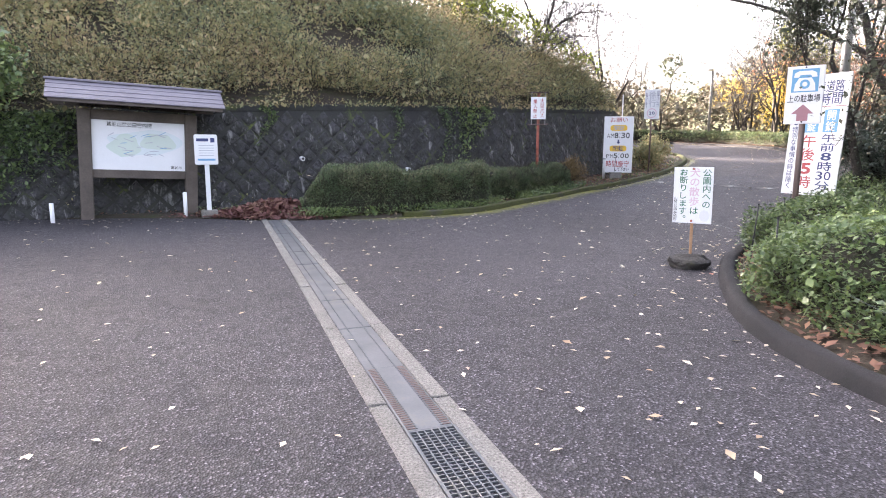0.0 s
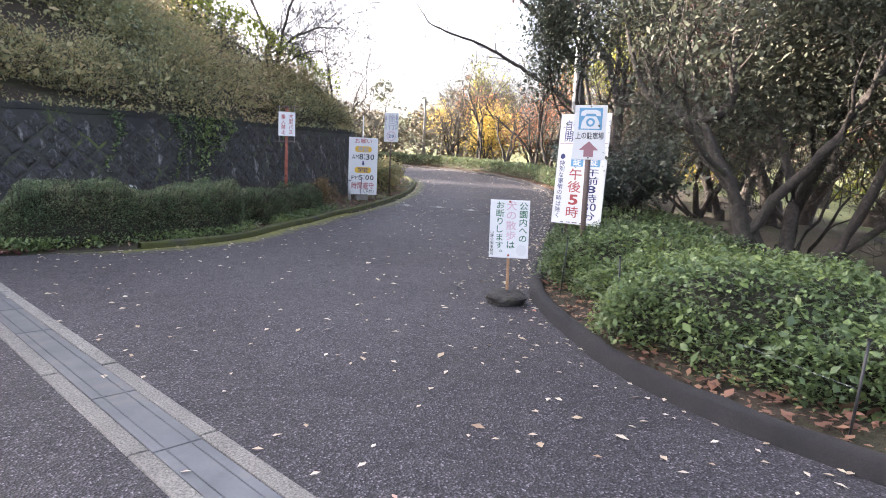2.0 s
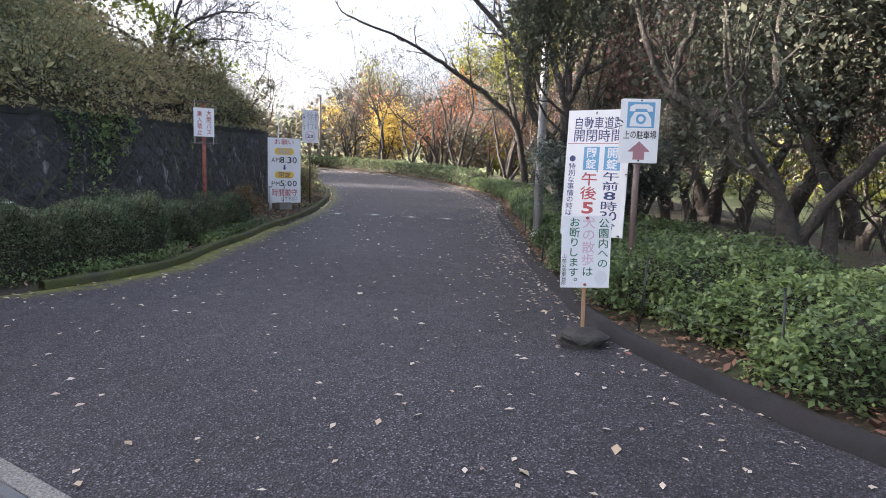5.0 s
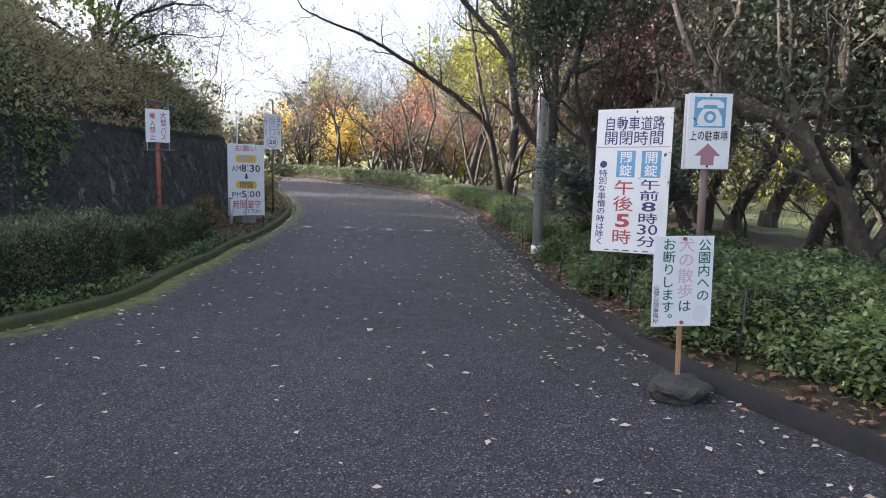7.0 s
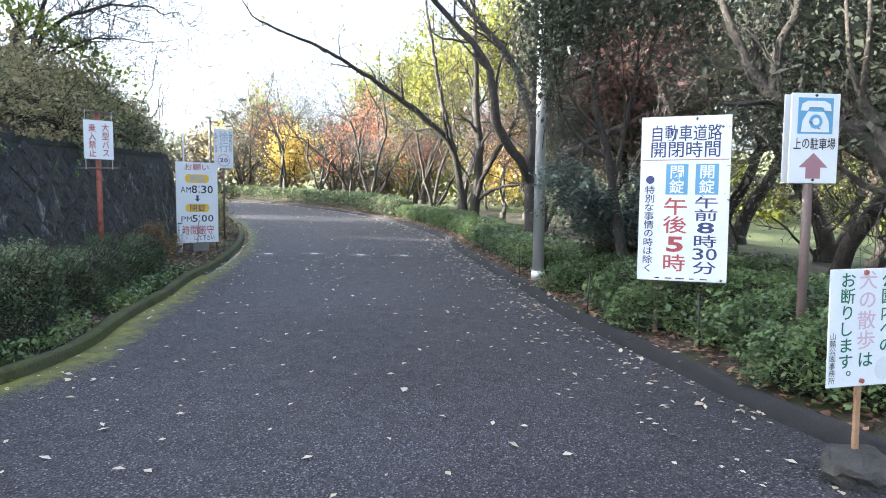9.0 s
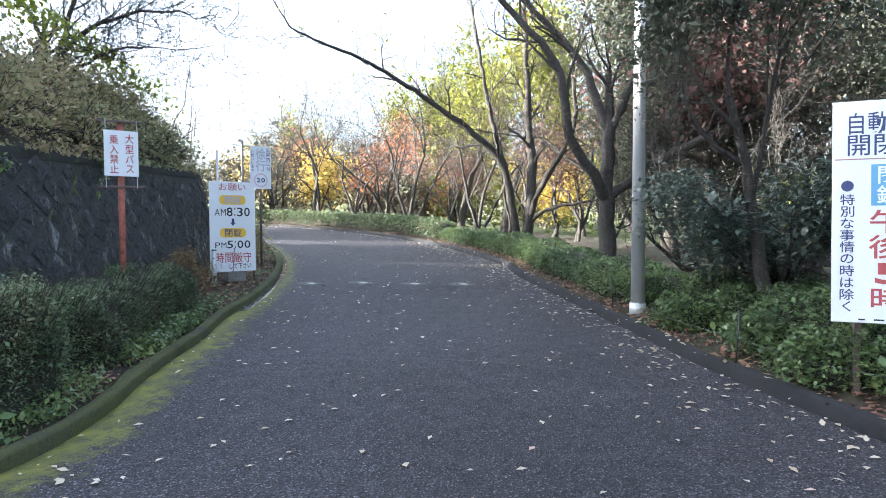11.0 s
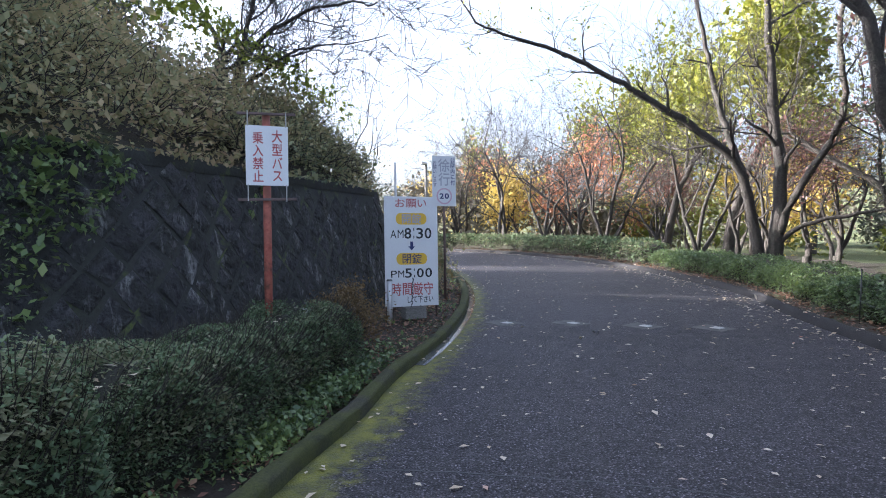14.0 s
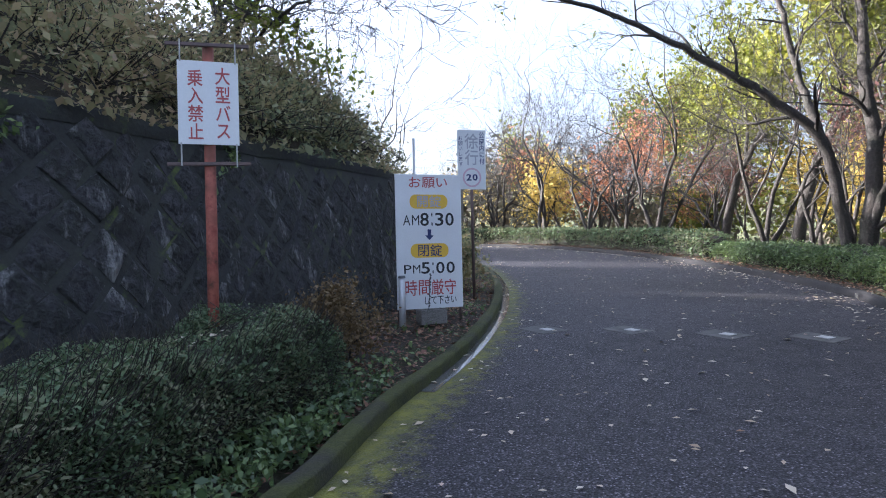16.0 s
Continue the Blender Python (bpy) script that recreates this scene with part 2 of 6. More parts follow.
LEAF_DRY = leafy("dry_leaves", [(0.10, 0.075, 0.035), (0.19, 0.13, 0.06), (0.24, 0.18, 0.09)], 0.3, 0.7)
LEAF_FALLEN = leafy("fallen_leaves", [(0.24, 0.13, 0.07), (0.42, 0.33, 0.22), (0.55, 0.47, 0.35), (0.62, 0.56, 0.46), (0.42, 0.11, 0.05)], 0.1, 0.7, 1.0)
LEAF_HEAP = leafy("maroon_litter", [(0.06, 0.028, 0.028), (0.12, 0.05, 0.048), (0.18, 0.085, 0.07), (0.30, 0.2, 0.13)], 0.1, 0.8, 1.0)
LEAF_BROWN = leafy("brown_litter", [(0.08, 0.045, 0.032), (0.17, 0.085, 0.06), (0.26, 0.15, 0.09), (0.40, 0.29, 0.19)], 0.1, 0.8, 1.0)


# ---- mesh helpers ----
def arrays(name, verts, faces, material, parent=None, label="", smooth=False):
    """One mesh object from numpy arrays; all faces have the same number of corners."""
    verts, faces = np.asarray(verts, np.float32), np.asarray(faces, np.int32)
    me = bpy.data.meshes.new(name)
    me.vertices.add(len(verts))
    me.vertices.foreach_set("co", verts.ravel())
    n, c = faces.shape
    me.loops.add(n * c)
    me.loops.foreach_set("vertex_index", faces.ravel())
    me.polygons.add(n)
    me.polygons.foreach_set("loop_start", np.arange(0, n * c, c, dtype=np.int32))
    if smooth:
        me.polygons.foreach_set("use_smooth", np.ones(n, bool))
    me.update(calc_edges=True)
    me.materials.append(material)
    ob = new(name, me)
    if parent is not None:
        ob.parent = parent
    return tagged(ob, label)


def part(name, bm, material, parent=None, label="", smooth=False):
    me = bpy.data.meshes.new(name)
    bm.to_mesh(me)
    bm.free()
    if smooth:
        for f in me.polygons:
            f.use_smooth = True
    me.materials.append(material)
    ob = new(name, me)
    if parent is not None:
        ob.parent = parent
    return tagged(ob, label)


def block(sx, sy, sz, m=None, bevel=0.0, bm=None):
    """A bevelled box about its centre, sx by sy by sz, at m."""
    bm = bm or bmesh.new()
    got = bmesh.ops.create_cube(bm, size=1, matrix=(m or Matrix()) @ Matrix.Diagonal((sx, sy, sz, 1)))
    if bevel:
        edges = list({e for v in got["verts"] for e in v.link_edges})
        bmesh.ops.bevel(bm, geom=edges, offset=bevel, segments=2, affect="EDGES", profile=0.5)
    return bm


def rod(a, b, r0, r1=None, sides=12, bm=None):
    bm = bm or bmesh.new()
    a, b = Vector(a), Vector(b)
    m = Matrix.Translation((a + b) / 2) @ (b - a).to_track_quat("Z", "Y").to_matrix().to_4x4()
    bmesh.ops.create_cone(bm, cap_ends=True, segments=sides, radius1=r0, radius2=r0 if r1 is None else r1, depth=(b - a).length, matrix=m)
    return bm


def spline(points, step=0.4):
    """A smooth line through the points, resampled at about the step."""
    p = np.asarray(points, float)
    q = np.vstack([2 * p[0] - p[1], p, 2 * p[-1] - p[-2]])
    out = []
    for i in range(1, len(q) - 2):
        n = max(2, int(np.linalg.norm(q[i + 1] - q[i]) / step))
        for t in np.arange(n) / n:
            out.append(0.5 * (2 * q[i] + (q[i + 1] - q[i - 1]) * t + (2 * q[i - 1] - 5 * q[i] + 4 * q[i + 1] - q[i + 2]) * t * t + (3 * q[i] - q[i - 1] - 3 * q[i + 1] + q[i + 2]) * t ** 3))
    return np.array(out + [p[-1]])


def side_of(line):
    """Unit normals to the left of a plan line."""
    d = np.gradient(line[:, :2], axis=0)
    d /= np.linalg.norm(d, axis=1)[:, None]
    return np.stack([-d[:, 1], d[:, 0]], 1)


def away(x, y, line):
    """Signed distance of points from a plan line (positive on its left), and the nearest place along it from 0 to 1."""
    p = np.stack([np.ravel(x), np.ravel(y)], 1).astype(float)
    best, sign, along = np.full(len(p), 1e9), np.ones(len(p)), np.zeros(len(p))
    n = len(line) - 1
    for i in range(n):
        a, b = np.asarray(line[i][:2], float), np.asarray(line[i + 1][:2], float)
        d = b - a
        t = np.clip(((p - a) @ d) / (d @ d), 0, 1)
        r = p - (a + t[:, None] * d)
        dist = np.hypot(r[:, 0], r[:, 1])
        near = dist < best
        best[near], along[near] = dist[near], (i + t[near]) / n
        sign[near] = np.sign(d[0] * r[near, 1] - d[1] * r[near, 0])
    shape = np.shape(x)
    return (best * sign).reshape(shape), along.reshape(shape)


def sweep(name, line, profile, material, parent=None, label="", smooth=False, wobble=0.0):
    """A profile of (to the left, up) drawn along a plan line that follows the ground."""
    n, k = len(line), len(profile)
    side = side_of(line)
    base = slope(line[:, 0], line[:, 1])
    rng = np.random.RandomState(len(name) + n)
    v = np.zeros((n, k, 3))
    for j, (o, up) in enumerate(profile):
        w = rng.normal(0, wobble, (n, 2)) if wobble else np.zeros((n, 2))
        v[:, j, :2] = line[:, :2] + side * (o + w[:, :1])
        v[:, j, 2] = base + up + w[:, 1] * (up > 0.02)
    i, j = np.meshgrid(np.arange(n - 1), np.arange(k - 1), indexing="ij")
    i, j = i.ravel(), j.ravel()
    f = np.stack([i * k + j, i * k + j + 1, (i + 1) * k + j + 1, (i + 1) * k + j], 1)
    return arrays(name, v.reshape(-1, 3), f, material, parent, label, smooth)


def tubes(name, runs, material, parent=None, label="", kind=""):
    """Branches: each run is (points, radii, sides); all in one mesh."""
    vs, fs, at = [], [], 0
    for pts, radii, sides in runs:
        pts = np.asarray(pts, float)
        d = np.gradient(pts, axis=0)
        d /= np.linalg.norm(d, axis=1)[:, None] + 1e-9
        ref = np.where(np.abs(d[:, 2:3]) > 0.9, [[1.0, 0, 0]], [[0, 0, 1.0]])
        a = np.cross(d, ref)
        a /= np.linalg.norm(a, axis=1)[:, None] + 1e-9
        b = np.cross(d, a)
        ang = np.arange(sides) * 2 * np.pi / sides
        ring = pts[:, None] + np.asarray(radii)[:, None, None] * (np.cos(ang)[None, :, None] * a[:, None] + np.sin(ang)[None, :, None] * b[:, None])
        n = len(pts)
        i, j = np.meshgrid(np.arange(n - 1), np.arange(sides), indexing="ij")
        i, j = i.ravel(), j.ravel()
        fs.append(at + np.stack([i * sides + j, i * sides + (j + 1) % sides, (i + 1) * sides + (j + 1) % sides, (i + 1) * sides + j], 1))
        vs.append(ring.reshape(-1, 3))
        at += n * sides
    ob = arrays(name, np.vstack(vs), np.vstack(fs), material, parent, label, smooth=True)
    return tagged(ob, kind=kind)


def leaf_cloud(name, places, size, material, parent=None, label="", kind="", seed=1, flat=0.0, stretch=1.7, spread=0.35):
    """Many small pointed leaves: each a folded pair of triangles about its own place. flat: 1 lays them level."""
    rng = np.random.RandomState(seed)
    p = np.asarray(places, float)
    n = len(p)
    a = rng.normal(size=(n, 3))
    a[:, 2] *= 1 - flat
    a /= np.linalg.norm(a, axis=1)[:, None] + 1e-9
    up = np.stack([rng.normal(0, 0.5, n) * (1 - flat) + rng.normal(0, 0.12, n), rng.normal(0, 0.5, n) * (1 - flat) + rng.normal(0, 0.12, n), np.ones(n)], 1)
    b = np.cross(up, a)
    b /= np.linalg.norm(b, axis=1)[:, None] + 1e-9
    c = np.cross(a, b)
    s = (size * np.exp(rng.normal(0, spread, n)))[:, None]
    v = np.stack([p - a * s * stretch / 2, p - b * s / 2 + c * s * 0.12, p + a * s * stretch / 2, p + b * s / 2 + c * s * 0.12], 1)
    ob = arrays(name, v.reshape(-1, 3), np.arange(4 * n).reshape(n, 4), material, parent, label)
    return tagged(ob, kind=kind)


# ---- the lie of the land ----
def slope(x, y):
    """Height of the road: level by the entrance, then a steady climb."""
    s = (np.asarray(x) + np.asarray(y)) / math.sqrt(2) - 12.6
    return 0.050 * (s + np.sqrt(s * s + 4)) / 2


LEFT_EDGE = spline([(-60, 22), (-30, 18.5), (-12, 16), (-4.3, 14.6), (-2.0, 14.2), (-0.3, 13.5), (0.9, 12.75), (2.3, 12.5), (4.0, 12.4), (5.6, 12.75), (7.0, 13.6), (8.3, 14.25), (9.35, 14.9), (11.5, 16.0), (14.2, 17.75), (17.2, 20.2), (20.3, 23.4), (22.4, 27), (22.8, 31.5), (21.5, 37), (18, 44), (12, 52)])
RIGHT_EDGE = spline([(7.0, -60), (5.2, -30), (4.2, -10), (3.6, -2), (3.5, 1.0), (3.6, 2.4), (3.95, 3.65), (4.75, 4.8), (6.0, 6.15), (7.46, 7.14), (9.73, 8.63), (12.1, 10.05), (16.2, 12.6), (18.6, 13.9), (21.2, 16.0), (24.5, 19.3), (27.6, 23.4), (29.6, 27.6), (30.2, 32), (29.2, 38), (26, 46), (20, 55)])
LEFT_PLAN, RIGHT_PLAN = LEFT_EDGE[::3], RIGHT_EDGE[::3]
WALL_TOP = spline([(-16, 13.0), (-5, 14.75), (2.1, 15.7), (7.3, 16.65), (8.5, 17.2), (10.4, 18.05), (13.2, 19.35), (14.1, 20.3), (14.3, 22.0)], 0.3)
HILL_FOOT = np.vstack([[(-70, 6)], WALL_TOP[::6], [(14.0, 26), (11.5, 33), (6, 42), (-4, 56)]])


def wall_height(x):
    return np.interp(x, [-16, -5, 2, 8, 13, 15], [1.8, 2.1, 2.48, 2.62, 2.78, 2.82])


def land(x, y):
    """The ground: verge beside the road, hill behind the retaining wall, woods on the other side."""
    x, y = np.asarray(x, float), np.asarray(y, float)
    s = slope(x, y)
    s = np.minimum(s, 2.6)
    d, along = away(x, y, HILL_FOOT)
    walled = np.interp(along, [0.80, 0.93], [1, 0])
    top = wall_height(x) * walled + s * (1 - walled)
    ramp = np.clip(d - 0.1, 0, None)
    # past 9 m the slope is out of view, made steep to block the sun
    rise = 0.62 * np.minimum(ramp, 9) + 0.6 * np.clip(ramp - 9, 0, 14)
    hill = top + rise + 0.25 * np.sin(x * 0.9 + 1) * np.sin(y * 0.8) * np.clip(ramp / 3, 0, 1)
    z = np.where(d > 0, hill, s)
    dl, _ = away(x, y, LEFT_PLAN)
    dr, _ = away(x, y, RIGHT_PLAN)
    verge = np.clip(np.maximum(dl, -dr), 0, 1.2)
    bump = 0.05 * np.sin(x * 1.7) * np.sin(y * 2.1 + 1) * np.clip(verge, 0, 1)
    inside = (dl < 0.03) & (dr > -0.03)
    z = np.where(d > 0, z, z + np.where(dl > 0, 0.04, 0.14) * np.clip(verge / 0.5, 0, 1) + bump * np.where(dl > 0, 0.5, 1))
    # beyond the right-hand woods the park drops a little to a lawn
    z = z - np.clip((-dr - 7) / 10, 0, 1) * 0.9 * (d <= 0) * (dr < 0)
    z = np.where(inside, s - 0.12, z)
    far = np.clip((np.hypot(x - 10, y - 10) - 110) / 300, 0, 1)
    return z * (1 - far) + far * 60 * (0.5 + 0.5 * np.sin(x * 0.006 + 1.0) * np.cos(y * 0.005)) * (y > -50)


def ground_mesh():
    near = lambda a, b: np.arange(a, b, 0.35)
    xs = np.concatenate([np.linspace(-1500, -80, 12), np.arange(-70, -12, 4), near(-12, 34), np.arange(34, 90, 4), np.linspace(100, 1500, 14)])
    ys = np.concatenate([np.linspace(-1500, -80, 10), np.arange(-70, -6, 4), near(-6, 36), np.arange(36, 90, 4), np.linspace(100, 1500, 14)])
    X, Y = np.meshgrid(xs, ys, indexing="ij")
    Z = land(X, Y)
    ny = len(ys)
    i, j = np.meshgrid(np.arange(len(xs) - 1), np.arange(ny - 1), indexing="ij")
    i, j = i.ravel(), j.ravel()
    f = np.stack([i * ny + j, (i + 1) * ny + j, (i + 1) * ny + j + 1, i * ny + j + 1], 1)
    ob = arrays("ground", np.stack([X, Y, Z], 2).reshape(-1, 3), f, SOIL, smooth=True)
    ob.data.materials.append(GRASS)
    cx, cy = X.reshape(-1)[f].mean(1), Y.reshape(-1)[f].mean(1)
    dr, _ = away(cx, cy, RIGHT_EDGE)
    ob.data.polygons.foreach_set("material_index", ((dr < -9) | (np.hypot(cx, cy) > 75)).astype(np.int32))
    tagged(ob, "brown leaf-littered soil with grass beyond the woods", "ground", kind="structure")


def road_mesh():
    """The asphalt: strips across from the left edge to the right edge, all the way round the bend."""
    n, k = 260, 40
    def even(line):
        s = np.concatenate([[0], np.cumsum(np.hypot(*np.diff(line, axis=0).T))])
        return s
    def at(line, u):
        s = even(line)
        return np.stack([np.interp(u, s, line[:, 0]), np.interp(u, s, line[:, 1])], 1)
    def mark(line, p):
        s = even(line)
        return s[np.argmin(np.hypot(line[:, 0] - p[0], line[:, 1] - p[1]))]
    # matching places on both edges
    lm = [0, mark(LEFT_EDGE, (-4.3, 14.6)), mark(LEFT_EDGE, (4, 12.4)), mark(LEFT_EDGE, (9.35, 14.9)), mark(LEFT_EDGE, (14.2, 17.75)), mark(LEFT_EDGE, (20.3, 23.4)), even(LEFT_EDGE)[-1]]
    rm = [0, mark(RIGHT_EDGE, (3.6, -2)), mark(RIGHT_EDGE, (4.75, 4.8)), mark(RIGHT_EDGE, (12.1, 10.05)), mark(RIGHT_EDGE, (18.6, 13.9)), mark(RIGHT_EDGE, (27.6, 23.4)), even(RIGHT_EDGE)[-1]]
    q = np.linspace(0, len(lm) - 1, n)
    L, R = at(LEFT_EDGE, np.interp(q, range(len(lm)), lm)), at(RIGHT_EDGE, np.interp(q, range(len(rm)), rm))
    w = np.linspace(0, 1, k + 1)
    w = w * w * (3 - 2 * w)
    P = L[:, None] * (1 - w)[None, :, None] + R[:, None] * w[None, :, None]
    Z = slope(P[..., 0], P[..., 1])
    v = np.concatenate([P, Z[..., None]], 2).reshape(-1, 3)
    i, j = np.meshgrid(np.arange(n - 1), np.arange(k), indexing="ij")
    i, j = i.ravel(), j.ravel()
    m = k + 1
    f = np.stack([i * m + j, i * m + j + 1, (i + 1) * m + j + 1, (i + 1) * m + j], 1)
    f = f[:, ::-1]
    ob = arrays("road", v, f, ASPHALT, smooth=True)
    d, _ = away(v[:, 0], v[:, 1], LEFT_EDGE)
    reach = np.interp(v[:, 0], [1, 3.5, 6, 20, 24], [0, 0.46, 0.52, 0.48, 0.1])
    moss = ob.data.attributes.new("moss", "FLOAT", "POINT")
    moss.data.foreach_set("value", (reach * np.clip(1 - np.abs(d) / 0.75, 0, 1)).astype(np.float32))
    return tagged(ob, "dark grey worn asphalt road scattered with fallen leaves", "road", kind="structure")


ground_mesh()
ROAD = road_mesh()


# ---- kerbs, gutter, drain ----
def piece_of(line, a, b):
    i, j = (int(np.argmin(np.hypot(line[:, 0] - p[0], line[:, 1] - p[1]))) for p in (a, b))
    return line[i:j + 1]


KERB_LEFT = piece_of(LEFT_EDGE, (3.4, 12.4), (12, 52))
tagged(sweep("kerb_left", spline(KERB_LEFT[::2], 0.2), [(0.0, -0.1), (0.0, 0.085), (0.02, 0.11), (0.11, 0.115), (0.14, 0.09), (0.15, -0.05)], MOSSKERB, smooth=True, wobble=0.006), "low moss-covered concrete kerb beside the road", "kerb", kind="structure")
KERB_RIGHT = piece_of(RIGHT_EDGE, (4.2, -10), (20, 55))
tagged(sweep("kerb_right", spline(KERB_RIGHT[::2], 0.2), [(0.02, -0.05), (0.0, 0.03), (-0.022, 0.10), (-0.055, 0.128), (-0.125, 0.128), (-0.165, 0.10), (-0.19, -0.05)], DARKKERB, smooth=True, wobble=0.006), "rounded dark asphalt kerb with dirt and leaves", "kerb", kind="structure")
GUTTER = spline(piece_of(LEFT_EDGE, (10.0, 15.2), (20.3, 23.4))[::2], 0.2)
tagged(sweep("gutter", GUTTER, [(-0.13, 0.004), (-0.10, 0.007), (-0.02, 0.006), (0.0, 0.004)], WATER), "shallow wet concrete gutter along the kerb", "gutter", kind="structure")


def drain():
    """A line of steel drain covers between two concrete strips."""
    top = tagged(new("drainage_channel"), "steel-covered drainage channel set between concrete strips", "drain")
    for x0, x1 in ((0.735, 0.845), (1.125, 1.235)):
        for i in range(13):
            y0 = -8 + i * 1.62
            bm = block(x1 - x0, 1.60, 0.2, Matrix.Translation(((x0 + x1) / 2, y0 + 0.8, -0.092 + 0.003 * (i % 2) + float(slope(0.98, y0 + 0.8)))), 0.006)
            part("concrete_strip", bm, CONCRETE, top)
    # a block painted black for the shade down in the channel
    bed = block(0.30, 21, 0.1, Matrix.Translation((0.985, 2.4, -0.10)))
    part("channel_bed", bed, BLACK, top, "black block painted for the channel's shaded depth")
    # plain covers with two lines of studs, the nearest ones open gratings
    length, y = 0.985, -7.9
    index = 0
    while y < 12.6:
        mid = y + length / 2
        up = float(slope(0.985, mid)) + 0.003
        if 1.6 < mid < 3.2 or mid < 0.2:
            holder = block(0.016, length, 0.05, Matrix.Translation((0.855, mid, up - 0.014)))
            for x in (1.115,):
                block(0.016, length, 0.05, Matrix.Translation((x, mid, up - 0.014)), bm=holder)
            for yy in (y + 0.006, y + length - 0.006):
                block(0.24, 0.012, 0.045, Matrix.Translation((0.985, yy, up - 0.014)), bm=holder)
            g = part("grating", holder, STEEL, top, "open steel grating")
            bars = bmesh.new()
            for i in range(1, 30):
                block(0.244, 0.007, 0.035, Matrix.Translation((0.985, y + length * i / 30, up - 0.012)), bm=bars)
            tagged(part("cross_bar_row", bars, STEEL, g), kind="stuff")
            long = bmesh.new()
            for i in range(1, 6):
                block(0.008, length - 0.02, 0.03, Matrix.Translation((0.863 + 0.0407 * i, mid, up - 0.007)), bm=long)
            tagged(part("bearing_bar_row", long, STEEL, g), kind="stuff")
        else:
            cover = part("cover_plate", block(0.268, length - 0.006, 0.03, Matrix.Translation((0.985, mid, up - 0.012 + 0.002 * (index % 3))), 0.004), STEEL, top, "scuffed steel cover plate")
            studs = bmesh.new()
            for x in (0.915, 1.055):
                for i in range(32):
                    block(0.010, 0.017, 0.006, Matrix.Translation((x, y + 0.03 + i * 0.030, up + 0.004 + 0.002 * (index % 3))), bm=studs)
            tagged(part("studs", studs, STEEL, cover), kind="stuff")
            if 3.0 < mid < 4.4:
                slots = bmesh.new()
                for x in (0.885, 1.085):
                    for i in range(34):
                        block(0.045, 0.012, 0.003, Matrix.Translation((x, y + 0.03 + i * 0.028, up + 0.0055 + 0.002 * (index % 3))), bm=slots)
                tagged(part("slot_row", slots, BROWNPOLE, cover, "dull brown drain slots"), kind="stuff")
        y += length
        index += 1


drain()


# ---- retaining wall of stones set on edge ----
def wall_frame(k):
    """Foot, outward way, along way and height at a place of the wall's top line."""
    side = side_of(WALL_TOP)
    p, n = WALL_TOP[k], -side[k]
    return p, n, np.array([-n[1], n[0]]), float(wall_height(p[0]))


